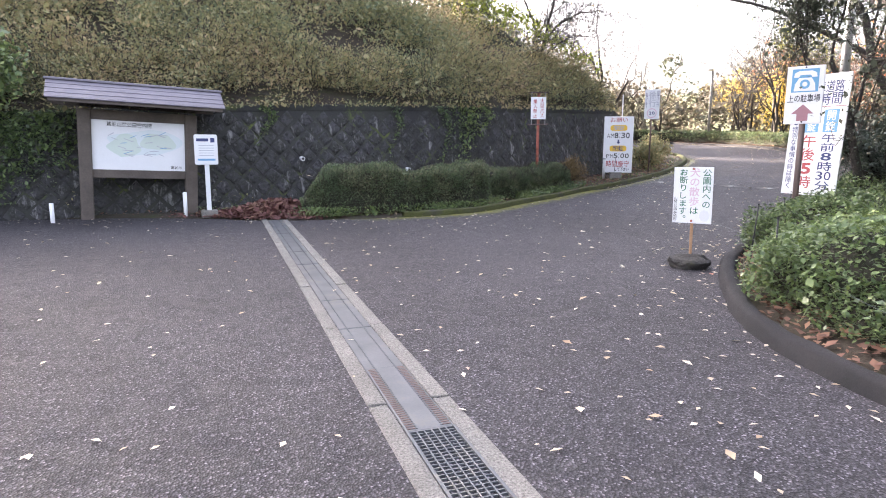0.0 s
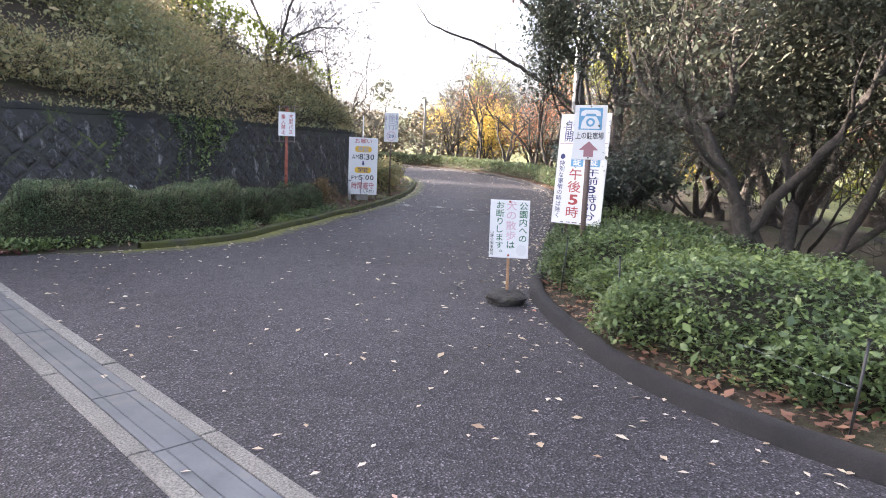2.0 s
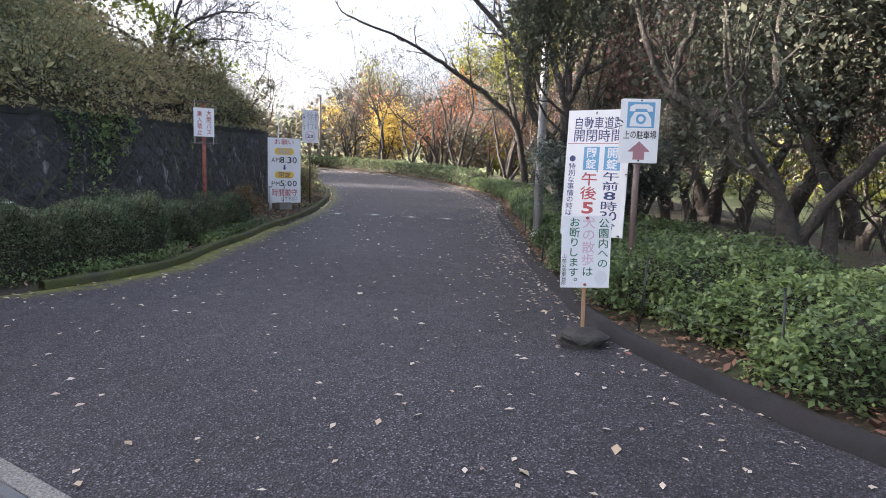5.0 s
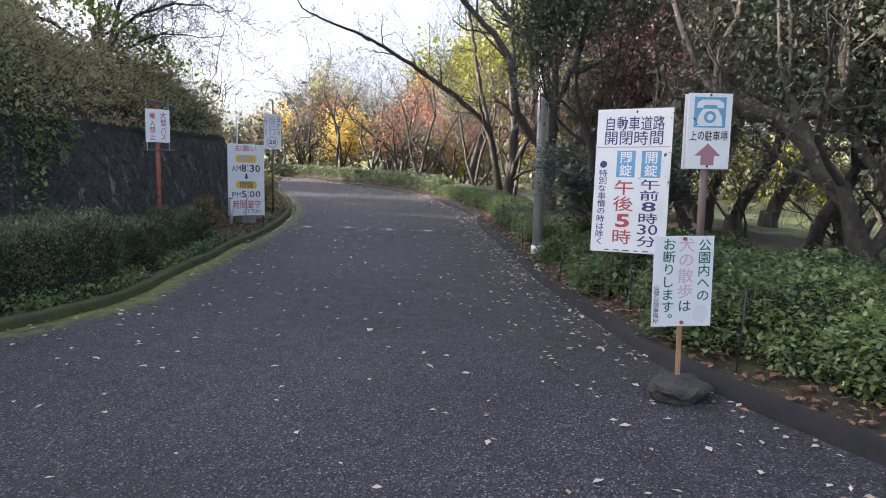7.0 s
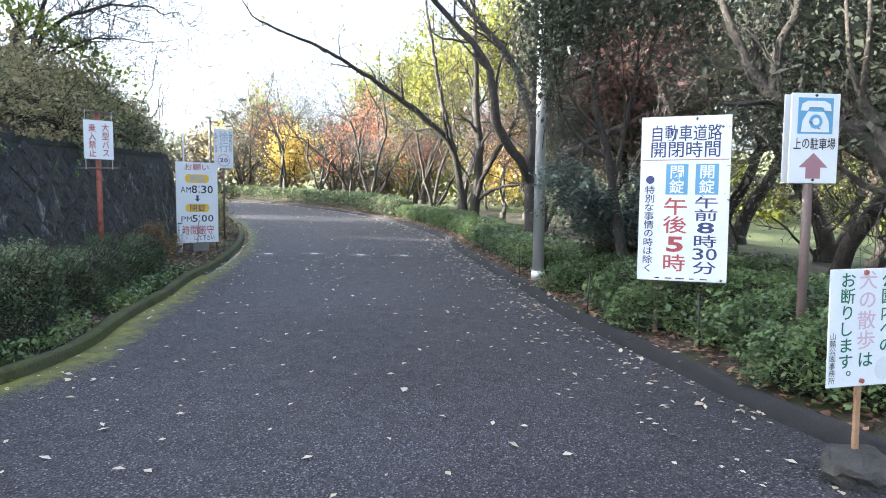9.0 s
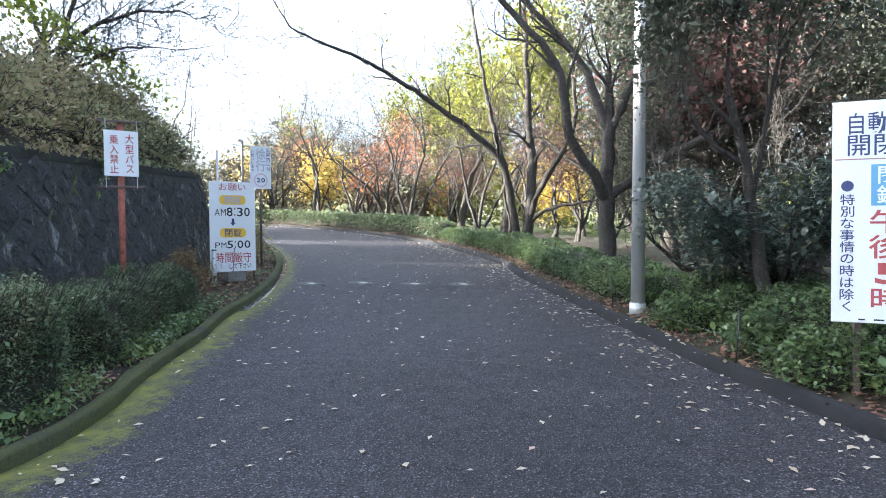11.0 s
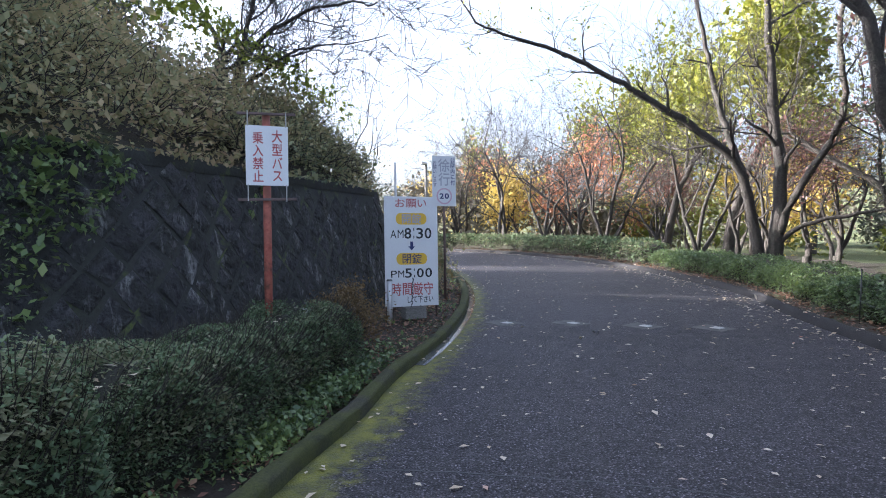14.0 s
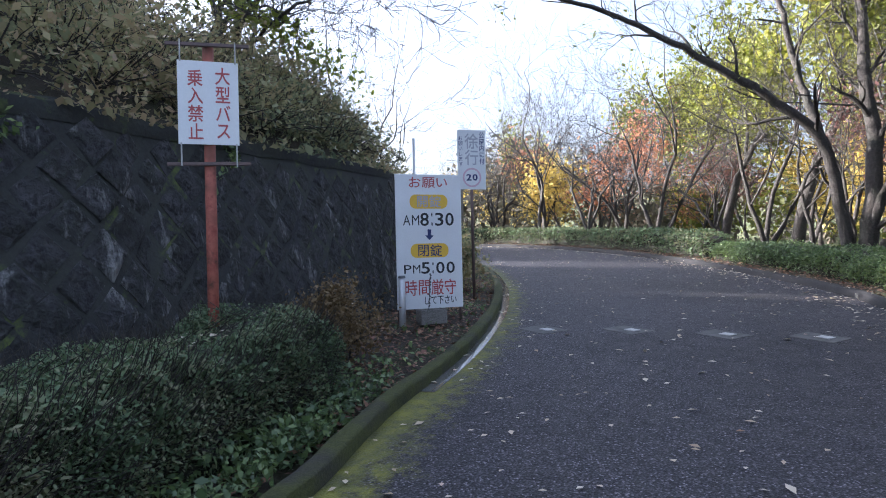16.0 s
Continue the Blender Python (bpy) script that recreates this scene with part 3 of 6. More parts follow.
def retaining_wall():
    batter = 0.20
    n = len(WALL_TOP)
    side = side_of(WALL_TOP)
    v = []
    for k in range(n):
        p, out, _, hgt = wall_frame(k)
        for off, z in ((-0.45, hgt - 0.3), (-0.45, hgt - 0.02), (0.0, hgt - 0.02), (batter * (hgt + 0.5), -0.5)):
            v.append((*(p + out * off), z))
    i, j = np.meshgrid(np.arange(n - 1), np.arange(3), indexing="ij")
    i, j = i.ravel(), j.ravel()
    f = np.stack([i * 4 + j, (i + 1) * 4 + j, (i + 1) * 4 + j + 1, i * 4 + j + 1], 1)
    wall = tagged(arrays("retaining_wall", v, f[:, ::-1], MORTAR), "dark stained stone retaining wall streaked with moss", "wall", kind="structure")
    cap = sweep("coping", WALL_TOP, [(0.42, 0), (0.42, 1), (0.05, 1), (-0.03, 0.9), (-0.03, 0)], MORTAR, wall, "weathered mossy coping", smooth=False)
    co = np.zeros(len(cap.data.vertices) * 3)
    cap.data.vertices.foreach_get("co", co)
    co = co.reshape(-1, 5, 3)
    rng = np.random.RandomState(4)
    hh = wall_height(WALL_TOP[:, 0])
    for q, up in enumerate((-0.12, 0.02, 0.025, 0.0, -0.13)):
        co[:, q, 2] = hh + up + rng.normal(0, 0.012, n)
    cap.data.vertices.foreach_set("co", co.ravel())
    # stone shapes: lozenges with a dressed, uneven face
    shapes = []
    half = 0.225
    for s in range(14):
        r = random.Random(40 + s)
        bm = bmesh.new()
        ring0 = [bm.verts.new((x * (half - 0.012) + r.uniform(-0.022, 0.012), 0.03, z * (half - 0.012) + r.uniform(-0.022, 0.012))) for x, z in ((1, 0), (0, 1), (-1, 0), (0, -1))]
        ring1 = [bm.verts.new((x * (half - 0.03) + r.uniform(-0.04, 0.012), 0.008 - r.uniform(0, 0.02), z * (half - 0.03) + r.uniform(-0.04, 0.012))) for x, z in ((1, 0), (0, 1), (-1, 0), (0, -1))]
        ring2 = [bm.verts.new((x * half * 0.55 + r.uniform(-0.02, 0.02), 0.002 - r.uniform(0, 0.03), z * half * 0.55 + r.uniform(-0.02, 0.02))) for x, z in ((1, 0), (0, 1), (-1, 0), (0, -1))]
        for a, b in ((ring0, ring1), (ring1, ring2)):
            for q in range(4):
                bm.faces.new((a[q], a[(q + 1) % 4], b[(q + 1) % 4], b[q]))
        bm.faces.new(ring2)
        bmesh.ops.recalc_face_normals(bm, faces=bm.faces)
        me = bpy.data.meshes.new("stone")
        bm.to_mesh(me)
        bm.free()
        me.materials.append(STONE)
        shapes.append(me)
    s = np.concatenate([[0], np.cumsum(np.hypot(*np.diff(WALL_TOP, axis=0).T))])
    made, rest_v, rest_f, at = 0, [], [], 0
    r = random.Random(7)
    lean = math.atan(batter)
    for row in range(14):
        for col in range(int(s[-1] / (2 * half))):
            along = (col * 2 + 1 + row % 2) * half
            k = int(np.argmin(np.abs(s - along)))
            if k >= n - 1:
                continue
            t = along - s[k]
            p, out, way, hgt = wall_frame(k)
            zc = -0.1 + row * half
            if zc + half * 0.8 > hgt:
                continue
            foot = p + way * t + out * (batter * (hgt - zc))
            yaw = math.atan2(way[1], way[0])
            m = Matrix.Translation((foot[0], foot[1], zc)) @ Matrix.Rotation(yaw, 4, "Z") @ Matrix.Rotation(-lean, 4, "X") @ Matrix.Rotation(r.uniform(-0.09, 0.09), 4, "Y")
            me = shapes[r.randrange(14)]
            if 3.6 < p[0] < 13.6 and zc > 0.2 and made < 300:
                ob = new("stone", me)
                ob.parent = wall
                ob.matrix_basis = m
                made += 1
            else:
                vv = np.array([m @ q.co for q in me.vertices])
                for q in me.polygons:
                    rest_f.append([at + a for a in q.vertices])
                rest_v.append(vv)
                at += len(vv)
    tagged(arrays("stones", np.vstack(rest_v), rest_f, STONE, wall), kind="stuff")
    return wall


WALL = retaining_wall()


# ---- lettering ----
GLYPHS = {}


def glyph(ch, bold):
    """Vertices and faces of one character of the built-in font, set in a unit cell."""
    if (ch, bold) not in GLYPHS:
        cu = bpy.data.curves.new("glyph", "FONT")
        cu.body, cu.offset, cu.resolution_u = ch, bold, 3
        ob = bpy.data.objects.new("glyph", cu)
        scene.collection.objects.link(ob)
        dg = bpy.context.evaluated_depsgraph_get()
        me = bpy.data.meshes.new_from_object(ob.evaluated_get(dg))
        v = np.array([q.co[:2] for q in me.vertices])
        f = [tuple(q.vertices) for q in me.polygons]
        lo, hi = v.min(0), v.max(0)
        if ord(ch) < 256:
            v = (v - lo) / (hi - lo) * [0.82 if ch not in ":1" else 0.3, 0.82] + [0.09 if ch not in ":1" else 0.35, 0.09]
        elif ch in "。":
            v = v - lo + [0.55, 0.6]
        else:
            v = v - (lo + hi) / 2 + 0.5 if ch not in "のはなくりいおし" else (v - (lo + hi) / 2) * 1.0 + 0.5
        bpy.data.objects.remove(ob)
        bpy.data.meshes.remove(me)
        bpy.data.curves.remove(cu)
        GLYPHS[(ch, bold)] = (v, f)
    return GLYPHS[(ch, bold)]


def lettering(parent, text, x0, z0, x1, z1, material, upright=False, bold=0.012, y=-0.006, label=""):
    """A line of writing in the box x0..x1, z0..z1 of a board's face; upright writing runs down."""
    vs, fs, at = [], [], 0
    n = len(text)
    wide = np.array([0.42 if ch == ":" else 1.0 for ch in text])
    left = np.concatenate([[0], np.cumsum(wide)]) / wide.sum()
    for i, ch in enumerate(text):
        v, f = glyph(ch, bold)
        if upright:
            cw, chh, ox, oz = x1 - x0, (z1 - z0) / n, x0, z1 - (i + 1) * (z1 - z0) / n
        else:
            cw, chh, ox, oz = (x1 - x0) * (left[i + 1] - left[i]), z1 - z0, x0 + (x1 - x0) * left[i], z0
        vs += [(ox + a * cw, y, oz + b * chh) for a, b in v]
        fs += [tuple(at + q for q in face) for face in f]
        at += len(v)
    me = bpy.data.meshes.new("lettering")
    me.from_pydata(vs, [], fs)
    me.update()
    me.materials.append(material)
    ob = new("lettering", me)
    ob.parent = parent
    return tagged(ob, label)


def flat_shape(name, parent, outline, material, y=-0.004, thick=0.0015, label=""):
    bm = bmesh.new()
    a = [bm.verts.new((x, y, z)) for x, z in outline]
    face = bm.faces.new(a)
    out = bmesh.ops.extrude_face_region(bm, geom=[face])
    for q in out["geom"]:
        if isinstance(q, bmesh.types.BMVert):
            q.co.y += thick + 0.001
    bmesh.ops.recalc_face_normals(bm, faces=bm.faces)
    return part(name, bm, material, parent, label)


def rounded(x0, z0, x1, z1, r, k=6):
    pts = []
    for cx, cz, a0 in ((x1 - r, z1 - r, 0), (x0 + r, z1 - r, 90), (x0 + r, z0 + r, 180), (x1 - r, z0 + r, 270)):
        for i in range(k + 1):
            a = radians(a0 + 90 * i / k)
            pts.append((cx + r * math.cos(a), cz + r * math.sin(a)))
    return pts


def disc(cx, cz, rx, rz=None, k=28):
    return [(cx + rx * math.cos(2 * math.pi * i / k), cz + (rz or rx) * math.sin(2 * math.pi * i / k)) for i in range(k)]


def board(name, x, y, z, yaw, lean=0.0, roll=0.0):
    """An empty at the middle of a board's foot; the face looks along its -y."""
    ob = new(name)
    ob.matrix_basis = pose(x, y, z, lean, roll, yaw)
    return ob


def ring_shape(name, parent, cx, cz, r0, r1, material, y=-0.006):
    bm = bmesh.new()
    k = 32
    a = [bm.verts.new((cx + r0 * math.cos(2 * math.pi * i / k), y, cz + r0 * math.sin(2 * math.pi * i / k))) for i in range(k)]
    b = [bm.verts.new((cx + r1 * math.cos(2 * math.pi * i / k), y, cz + r1 * math.sin(2 * math.pi * i / k))) for i in range(k)]
    for i in range(k):
        bm.faces.new((a[i], a[(i + 1) % k], b[(i + 1) % k], b[i]))
    return part(name, bm, material, parent)


# ---- signs ----
def opening_hours_sign():
    g = float(land(8.545, 7.155))
    s = board("opening_hours_sign", 8.545, 7.155, g, -89.0, 0, 0)
    tagged(s, "large white road opening hours board behind the shrub bed", "sign")
    zb, zt = 0.77 - g, 2.59 - g
    tilt = Matrix.Translation((0, 0, zb)) @ Matrix.Rotation(radians(-3.8), 4, "X") @ Matrix.Translation((0, 0, -zb))
    p = part("panel", block(0.925, 0.02, zt - zb, tilt @ Matrix.Translation((0, 0.012, (zt + zb) / 2)), 0.003), WHITE, s)
    holder = p
    def L(text, x0, z0, x1, z1, m, up=False, bold=0.006):
        o = lettering(holder, text, x0, z0, x1, z1, m, up, bold, y=-0.001)
        o.matrix_basis = tilt
        return o
    def at(v):
        return zb + (zt - zb) * (1 - v)
    L("自動車道路", -0.37, at(0.155), 0.37, at(0.05), NAVY)
    L("開閉時間", -0.37, at(0.255), 0.37, at(0.15), NAVY)
    o = flat_shape("rule", holder, [(-0.445, at(0.262)), (0.445, at(0.262)), (0.445, at(0.267)), (-0.445, at(0.267))], ROSE, -0.0005, 0.0004)
    o.matrix_basis = tilt
    for x0, x1, a, b, m in ((0.115, 0.35, "開錠", "午前8時30分", NAVY), (-0.19, 0.04, "閉錠", "午後5時", RED)):
        o = flat_shape("blue_square", holder, [(x0, at(0.475)), (x1, at(0.475)), (x1, at(0.29)), (x0, at(0.29))], BLUE, 0.0, 0.0005)
        o.matrix_basis = tilt
        L(a, x0 + 0.035, at(0.47), x1 - 0.035, at(0.295), WHITE, True, 0.012)
    L("午前", 0.11, at(0.635), 0.36, at(0.485), NAVY, True, 0.008)
    L("8", 0.13, at(0.715), 0.34, at(0.635), NAVY, False, 0.02)
    L("時", 0.11, at(0.795), 0.36, at(0.715), NAVY, True, 0.008)
    L("30", 0.10, at(0.875), 0.37, at(0.79), NAVY, False, 0.004)
    L("分", 0.11, at(0.955), 0.36, at(0.875), NAVY, True, 0.008)
    L("午後", -0.21, at(0.715), 0.05, at(0.49), RED, True, 0.008)
    L("5", -0.18, at(0.835), 0.03, at(0.72), RED, False, 0.03)
    L("時", -0.20, at(0.945), 0.05, at(0.835), RED, True, 0.008)
    o = flat_shape("dot", holder, disc(-0.355, at(0.385), 0.045), NAVY, -0.0005, 0.0004)
    o.matrix_basis = tilt
    L("特別な事情の時は除く", -0.41, at(0.955), -0.30, at(0.42), NAVY, True, 0.008)
    for x in (-0.25, 0.25):
        part("leg", block(0.05, 0.05, zb + 1.2, Matrix.Translation((x, 0.16, (zb + 1.2) / 2 - 0.05)), 0.004), BROWNPOLE, s)
    for i in range(5):
        part("stain", block(0.05 + 0.02 * (i % 3), 0.002, 0.012, tilt @ Matrix.Translation((-0.25 + i * 0.12, 0.0005, at(0.985)))), BLACK, p)


def telephone_sign():
    x, y = 7.155, 6.165
    g = float(land(x, y))
    s = board("telephone_sign", x, y, g, -62, 0, 0)
    tagged(s, "white telephone and parking arrow sign on brown pole", "sign")
    zb, zt = 1.80 - g, 2.53 - g
    part("pole", rod((0, 0.05, -0.2), (0, 0.05, zt - 0.02), 0.037, sides=16), BROWNPOLE, s, "brown painted steel pole", smooth=True)
    part("back_panel", block(0.42, 0.008, zt - zb, Matrix.Translation((-0.006, 0.088, (zt + zb) / 2))), WHITE, s)
    p = part("panel", block(0.43, 0.012, zt - zb, Matrix.Translation((0, 0.006, (zt + zb) / 2)), 0.003), WHITE, s)
    def at(v):
        return zb + (zt - zb) * (1 - v)
    sq = flat_shape("blue_square", p, [(-0.155, at(0.45)), (0.155, at(0.45)), (0.155, at(0.05)), (-0.155, at(0.05))], BLUE, -0.002, 0.001)
    base = at(0.43)
    flat_shape("telephone", sq, [(-0.125, base), (0.125, base), (0.115, base + 0.09), (0.07, base + 0.165), (-0.07, base + 0.165), (-0.115, base + 0.09)], WHITE, -0.004)
    flat_shape("handset", sq, [(-0.135, at(0.195)), (-0.075, at(0.195)), (-0.06, at(0.155)), (0.06, at(0.155)), (0.075, at(0.195)), (0.135, at(0.195)), (0.125, at(0.12)), (0.075, at(0.085)), (-0.075, at(0.085)), (-0.125, at(0.12))], WHITE, -0.006)
    flat_shape("dial", sq, disc(0, base + 0.085, 0.058), BLUE, -0.0075)
    flat_shape("dial_centre", sq, disc(0, base + 0.085, 0.03), WHITE, -0.009)
    lettering(p, "上の駐車場", -0.19, at(0.63), 0.19, at(0.49), BLACK, False, 0.012, -0.002)
    a = 0.065
    flat_shape("arrow", p, [(-a, at(0.95)), (a, at(0.95)), (a, at(0.825)), (0.13, at(0.825)), (0, at(0.66)), (-0.13, at(0.825)), (-a, at(0.825))], ROSE, -0.002)
    for v in (0.025, 0.965):
        part("bolt", rod((0, -0.008, at(v)), (0, 0.04, at(v)), 0.011, sides=8), BLACK, s)


def no_dogs_sign():
    x, y = 5.47, 6.13
    s = board("no_dog_walking_sign", x, y, float(slope(x, y)), -57.5, 0, -1.0)
    tagged(s, "small white dog walking notice staked in a rock", "sign")
    zb, zt = 0.555, 1.245
    p = part("panel", block(0.467, 0.008, zt - zb, Matrix.Translation((0, 0.004, (zt + zb) / 2)), 0.002), WHITE, s)
    part("stake", block(0.034, 0.022, 1.14, Matrix.Translation((0.0, 0.021, 0.65)), 0.003), STICK, s, "pale wooden stake")
    def at(v):
        return zb + (zt - zb) * (1 - v)
    lettering(p, "公園内への", 0.11, at(0.73), 0.215, at(0.03), GREEN, True, 0.008, -0.002)
    lettering(p, "犬の散歩", -0.045, at(0.69), 0.085, at(0.01), PINK, True, 0.008, -0.002, "faded pink lettering")
    lettering(p, "は", -0.03, at(0.845), 0.08, at(0.70), GREEN, True, 0.008, -0.002)
    lettering(p, "お断りします。", -0.165, at(0.99), -0.06, at(0.02), GREEN, True, 0.008, -0.002)
    lettering(p, "山麓公園事務所", -0.225, at(0.97), -0.18, at(0.53), BLACK, True, 0.0, -0.002)
    flat_shape("pale_drawing", p, disc(0.15, at(0.86), 0.06, 0.07), paint("pale_ink", (0.70, 0.72, 0.74)), -0.0015, 0.0008)
    for v in (0.03, 0.955):
        part("bolt", rod((0, -0.012, at(v)), (0, 0.03, at(v)), 0.015, 0.012, sides=8), RUST, s)
    # the rock that holds the stake
    bm = bmesh.new()
    bmesh.ops.create_icosphere(bm, subdivisions=3, radius=1)
    for v in bm.verts:
        n1 = noise.noise(v.co * 1.7 + Vector((3, 1, 8)))
        n2 = noise.noise(v.co * 5.0)
        v.co = Vector((v.co.x * 0.25, v.co.y * 0.19, v.co.z * 0.115)) * (1 + 0.28 * n1 + 0.07 * n2)
        v.co.z = max(v.co.z, -0.07)
    rock = part("anchor_rock", bm, ROCK, None, smooth=False)
    rock.matrix_basis = pose(x - 0.01, y - 0.01, float(slope(x, y)) + 0.068, 4, 0, -40)
    tagged(rock, "rough grey rock holding the notice stake", "rock")


def request_sign():
    """Closing times, on two thin posts beside the kerb."""
    x, y = 12.335, 17.445
    g = float(land(x, y))
    s = board("closing_time_sign", x, y, g, -26, 0, 0)
    tagged(s, "tall white closing time board with yellow labels", "sign")
    zb, zt = 0.655 - g, 2.47 - g
    p = part("panel", block(0.94, 0.012, zt - zb, Matrix.Translation((0, 0.006, (zt + zb) / 2)), 0.002), WHITE, s)
    def at(v):
        return zb + (zt - zb) * (1 - v)
    lettering(p, "お願い", -0.29, at(0.105), 0.29, at(0.015), RED, False, 0.007, -0.002)
    for a, b, word in ((0.15, 0.255, "開錠"), (0.515, 0.62, "閉錠")):
        o = flat_shape("yellow_label", p, rounded(-0.27, at(b), 0.27, at(a), 0.085), YELLOW, -0.002, 0.001)
        lettering(o, word, -0.18, at(b - 0.005), 0.18, at(a + 0.005), GREYLET, False, 0.012, -0.004) if word == "開錠" else lettering(o, word, -0.18, at(b - 0.005), 0.18, at(a + 0.005), NAVY, False, 0.006, -0.004)
    for a, b, ap, hour in ((0.275, 0.395, "AM", "8:30"), (0.645, 0.75, "PM", "5:00")):
        lettering(p, ap, -0.38, at(b - 0.008), -0.13, at(a + 0.02), BLACK, False, 0.0, -0.002)
        lettering(p, hour, -0.14, at(b), 0.37, at(a), BLACK, False, 0.012, -0.002)
    w = 0.025
    flat_shape("arrow", p, [(-w, at(0.41)), (-w, at(0.455)), (-0.06, at(0.455)), (0, at(0.49)), (0.06, at(0.455)), (w, at(0.455)), (w, at(0.41))], NAVY, -0.002)
    lettering(p, "時間厳守", -0.37, at(0.905), 0.38, at(0.78), RED, False, 0.007, -0.002)
    lettering(p, "して下さい", -0.10, at(0.975), 0.38, at(0.905), BLACK, False, 0.012, -0.002)
    for xx in (-0.44, 0.44):
        part("post", rod((xx, 0.03, -0.15), (xx, 0.03, zt - 0.3), 0.017, sides=10), BROWNPOLE, s, smooth=True)
    part("crossbar", rod((-0.5, 0.05, at(0.63)), (0.5, 0.05, at(0.63)), 0.012, sides=8), BROWNPOLE, s)
    # steel bollard and the weight chained to the board
    b = tagged(new("steel_bollard"), "short grey steel bollard beside the sign", "bollard")
    b.matrix_basis = pose(12.02 - 0.14, 17.52, g)
    part("tube", rod((0, 0, -0.1), (0, 0, 0.62), 0.045, sides=16), POLESTEEL, b, smooth=True)
    part("cap", rod((0, 0, 0.62), (0, 0, 0.65), 0.052, 0.04, sides=16), STEEL, b)
    w = tagged(new("concrete_block"), "small hollow concrete block used as a weight", "concrete block")
    w.matrix_basis = pose(12.12, 17.22, g + 0.02, 0, 0, -22)
    bm = block(0.36, 0.2, 0.04, Matrix.Translation((0, 0, 0.02)), 0.004)
    for xx in (-0.165, 0.165):
        block(0.03, 0.2, 0.16, Matrix.Translation((xx, 0, 0.11)), 0.004, bm=bm)
    for yy in (-0.085, 0.085):
        block(0.30, 0.03, 0.15, Matrix.Translation((0, yy, 0.11)), 0.004, bm=bm)
    part("block", bm, CONCRETE, w)
    chain = bmesh.new()
    for i in range(12):
        a = Vector((-0.05 + 0.003 * i, -0.03, 0.14 + i * 0.045))
        bmesh.ops.create_cone(chain, cap_ends=True, segments=6, radius1=0.010, radius2=0.010, depth=0.04, matrix=Matrix.Translation(a) @ Matrix.Rotation(0.4 * (-1) ** i, 4, "Y"))
    part("chain", chain, STEEL, w, "thin steel chain")


def slow_sign():
    x, y = 14.35, 18.42
    g = float(land(x, y))
    s = board("slow_driving_sign", x, y, g, -31, 0, 0)
    tagged(s, "narrow white slow driving sign with faded lettering", "sign")
    zb, zt = 2.46 - g, 3.47 - g
    p = part("panel", block(0.50, 0.008, zt - zb, Matrix.Translation((0, 0.004, (zt + zb) / 2)), 0.002), WHITE, s)
    part("post", rod((0, 0.03, -0.2), (0, 0.03, zt - 0.04), 0.026, sides=12), BROWNPOLE, s, smooth=True)
    def at(v):
        return zb + (zt - zb) * (1 - v)
    lettering(p, "公園内に付", 0.135, at(0.58), 0.235, at(0.03), NAVY, True, 0.012, -0.002)
    lettering(p, "徐行", -0.125, at(0.60), 0.125, at(0.05), GREYLET, True, 0.012, -0.002, "faded grey lettering")
    lettering(p, "お願いします", -0.235, at(0.62), -0.15, at(0.10), NAVY, True, 0.0, -0.002)
    ring_shape("ring", p, 0, at(0.80), 0.165, 0.135, PINK, -0.002)
    lettering(p, "20", -0.11, at(0.865), 0.11, at(0.73), NAVY, False, 0.03, -0.002)
    m = new("marker_pole")
    m.matrix_basis = pose(13.55, 19.0, float(land(13.55, 19.0)))
    tagged(m, "thin grey marker pole at the wall's end", "pole")
    part("tube", rod((0, 0, -0.2), (0, 0, 2.75), 0.022, sides=10), POLESTEEL, m, smooth=True)


def no_buses_sign():
    x, y = 8.51, 15.85
    g = float(land(x, y))
    s = board("no_large_buses_sign", x, y, g, -28, 0, 0)
    tagged(s, "white no large buses sheet tied on rusty pole", "sign")
    zb, zt = 2.255 - g, 2.865 - g
    part("pole", rod((0, 0.06, -0.3), (0, 0.06, zt + 0.14), 0.041, sides=14), RUST, s, "rusty red steel pole", smooth=True)
    p = part("sheet", block(0.42, 0.006, zt - zb, Matrix.Translation((0, 0.003, (zt + zb) / 2)), 0.0015), WHITE, s)
    def at(v):
        return zb + (zt - zb) * (1 - v)
    lettering(p, "大型バス", 0.045, at(0.95), 0.155, at(0.06), RED, True, 0.012, -0.002)
    lettering(p, "乗入禁止", -0.145, at(0.95), -0.035, at(0.10), RED, True, 0.012, -0.002)
    for z in (zt + 0.125, zb - 0.14):
        part("crossbar", block(0.58, 0.025, 0.026, Matrix.Translation((0, 0.015, z)) @ Matrix.Rotation(radians(-1.5), 4, "Y"), 0.003), BROWNPOLE, s)
    for xx in (-0.19, 0.19):
        for a, b in ((zt + 0.15, zt - 0.01), (zb + 0.01, zb - 0.16)):
            part("cord", rod((xx, -0.003, a), (xx, 0.0, b), 0.006, sides=6), ROPE, s)


opening_hours_sign()
telephone_sign()
no_dogs_sign()
request_sign()
slow_sign()
no_buses_sign()


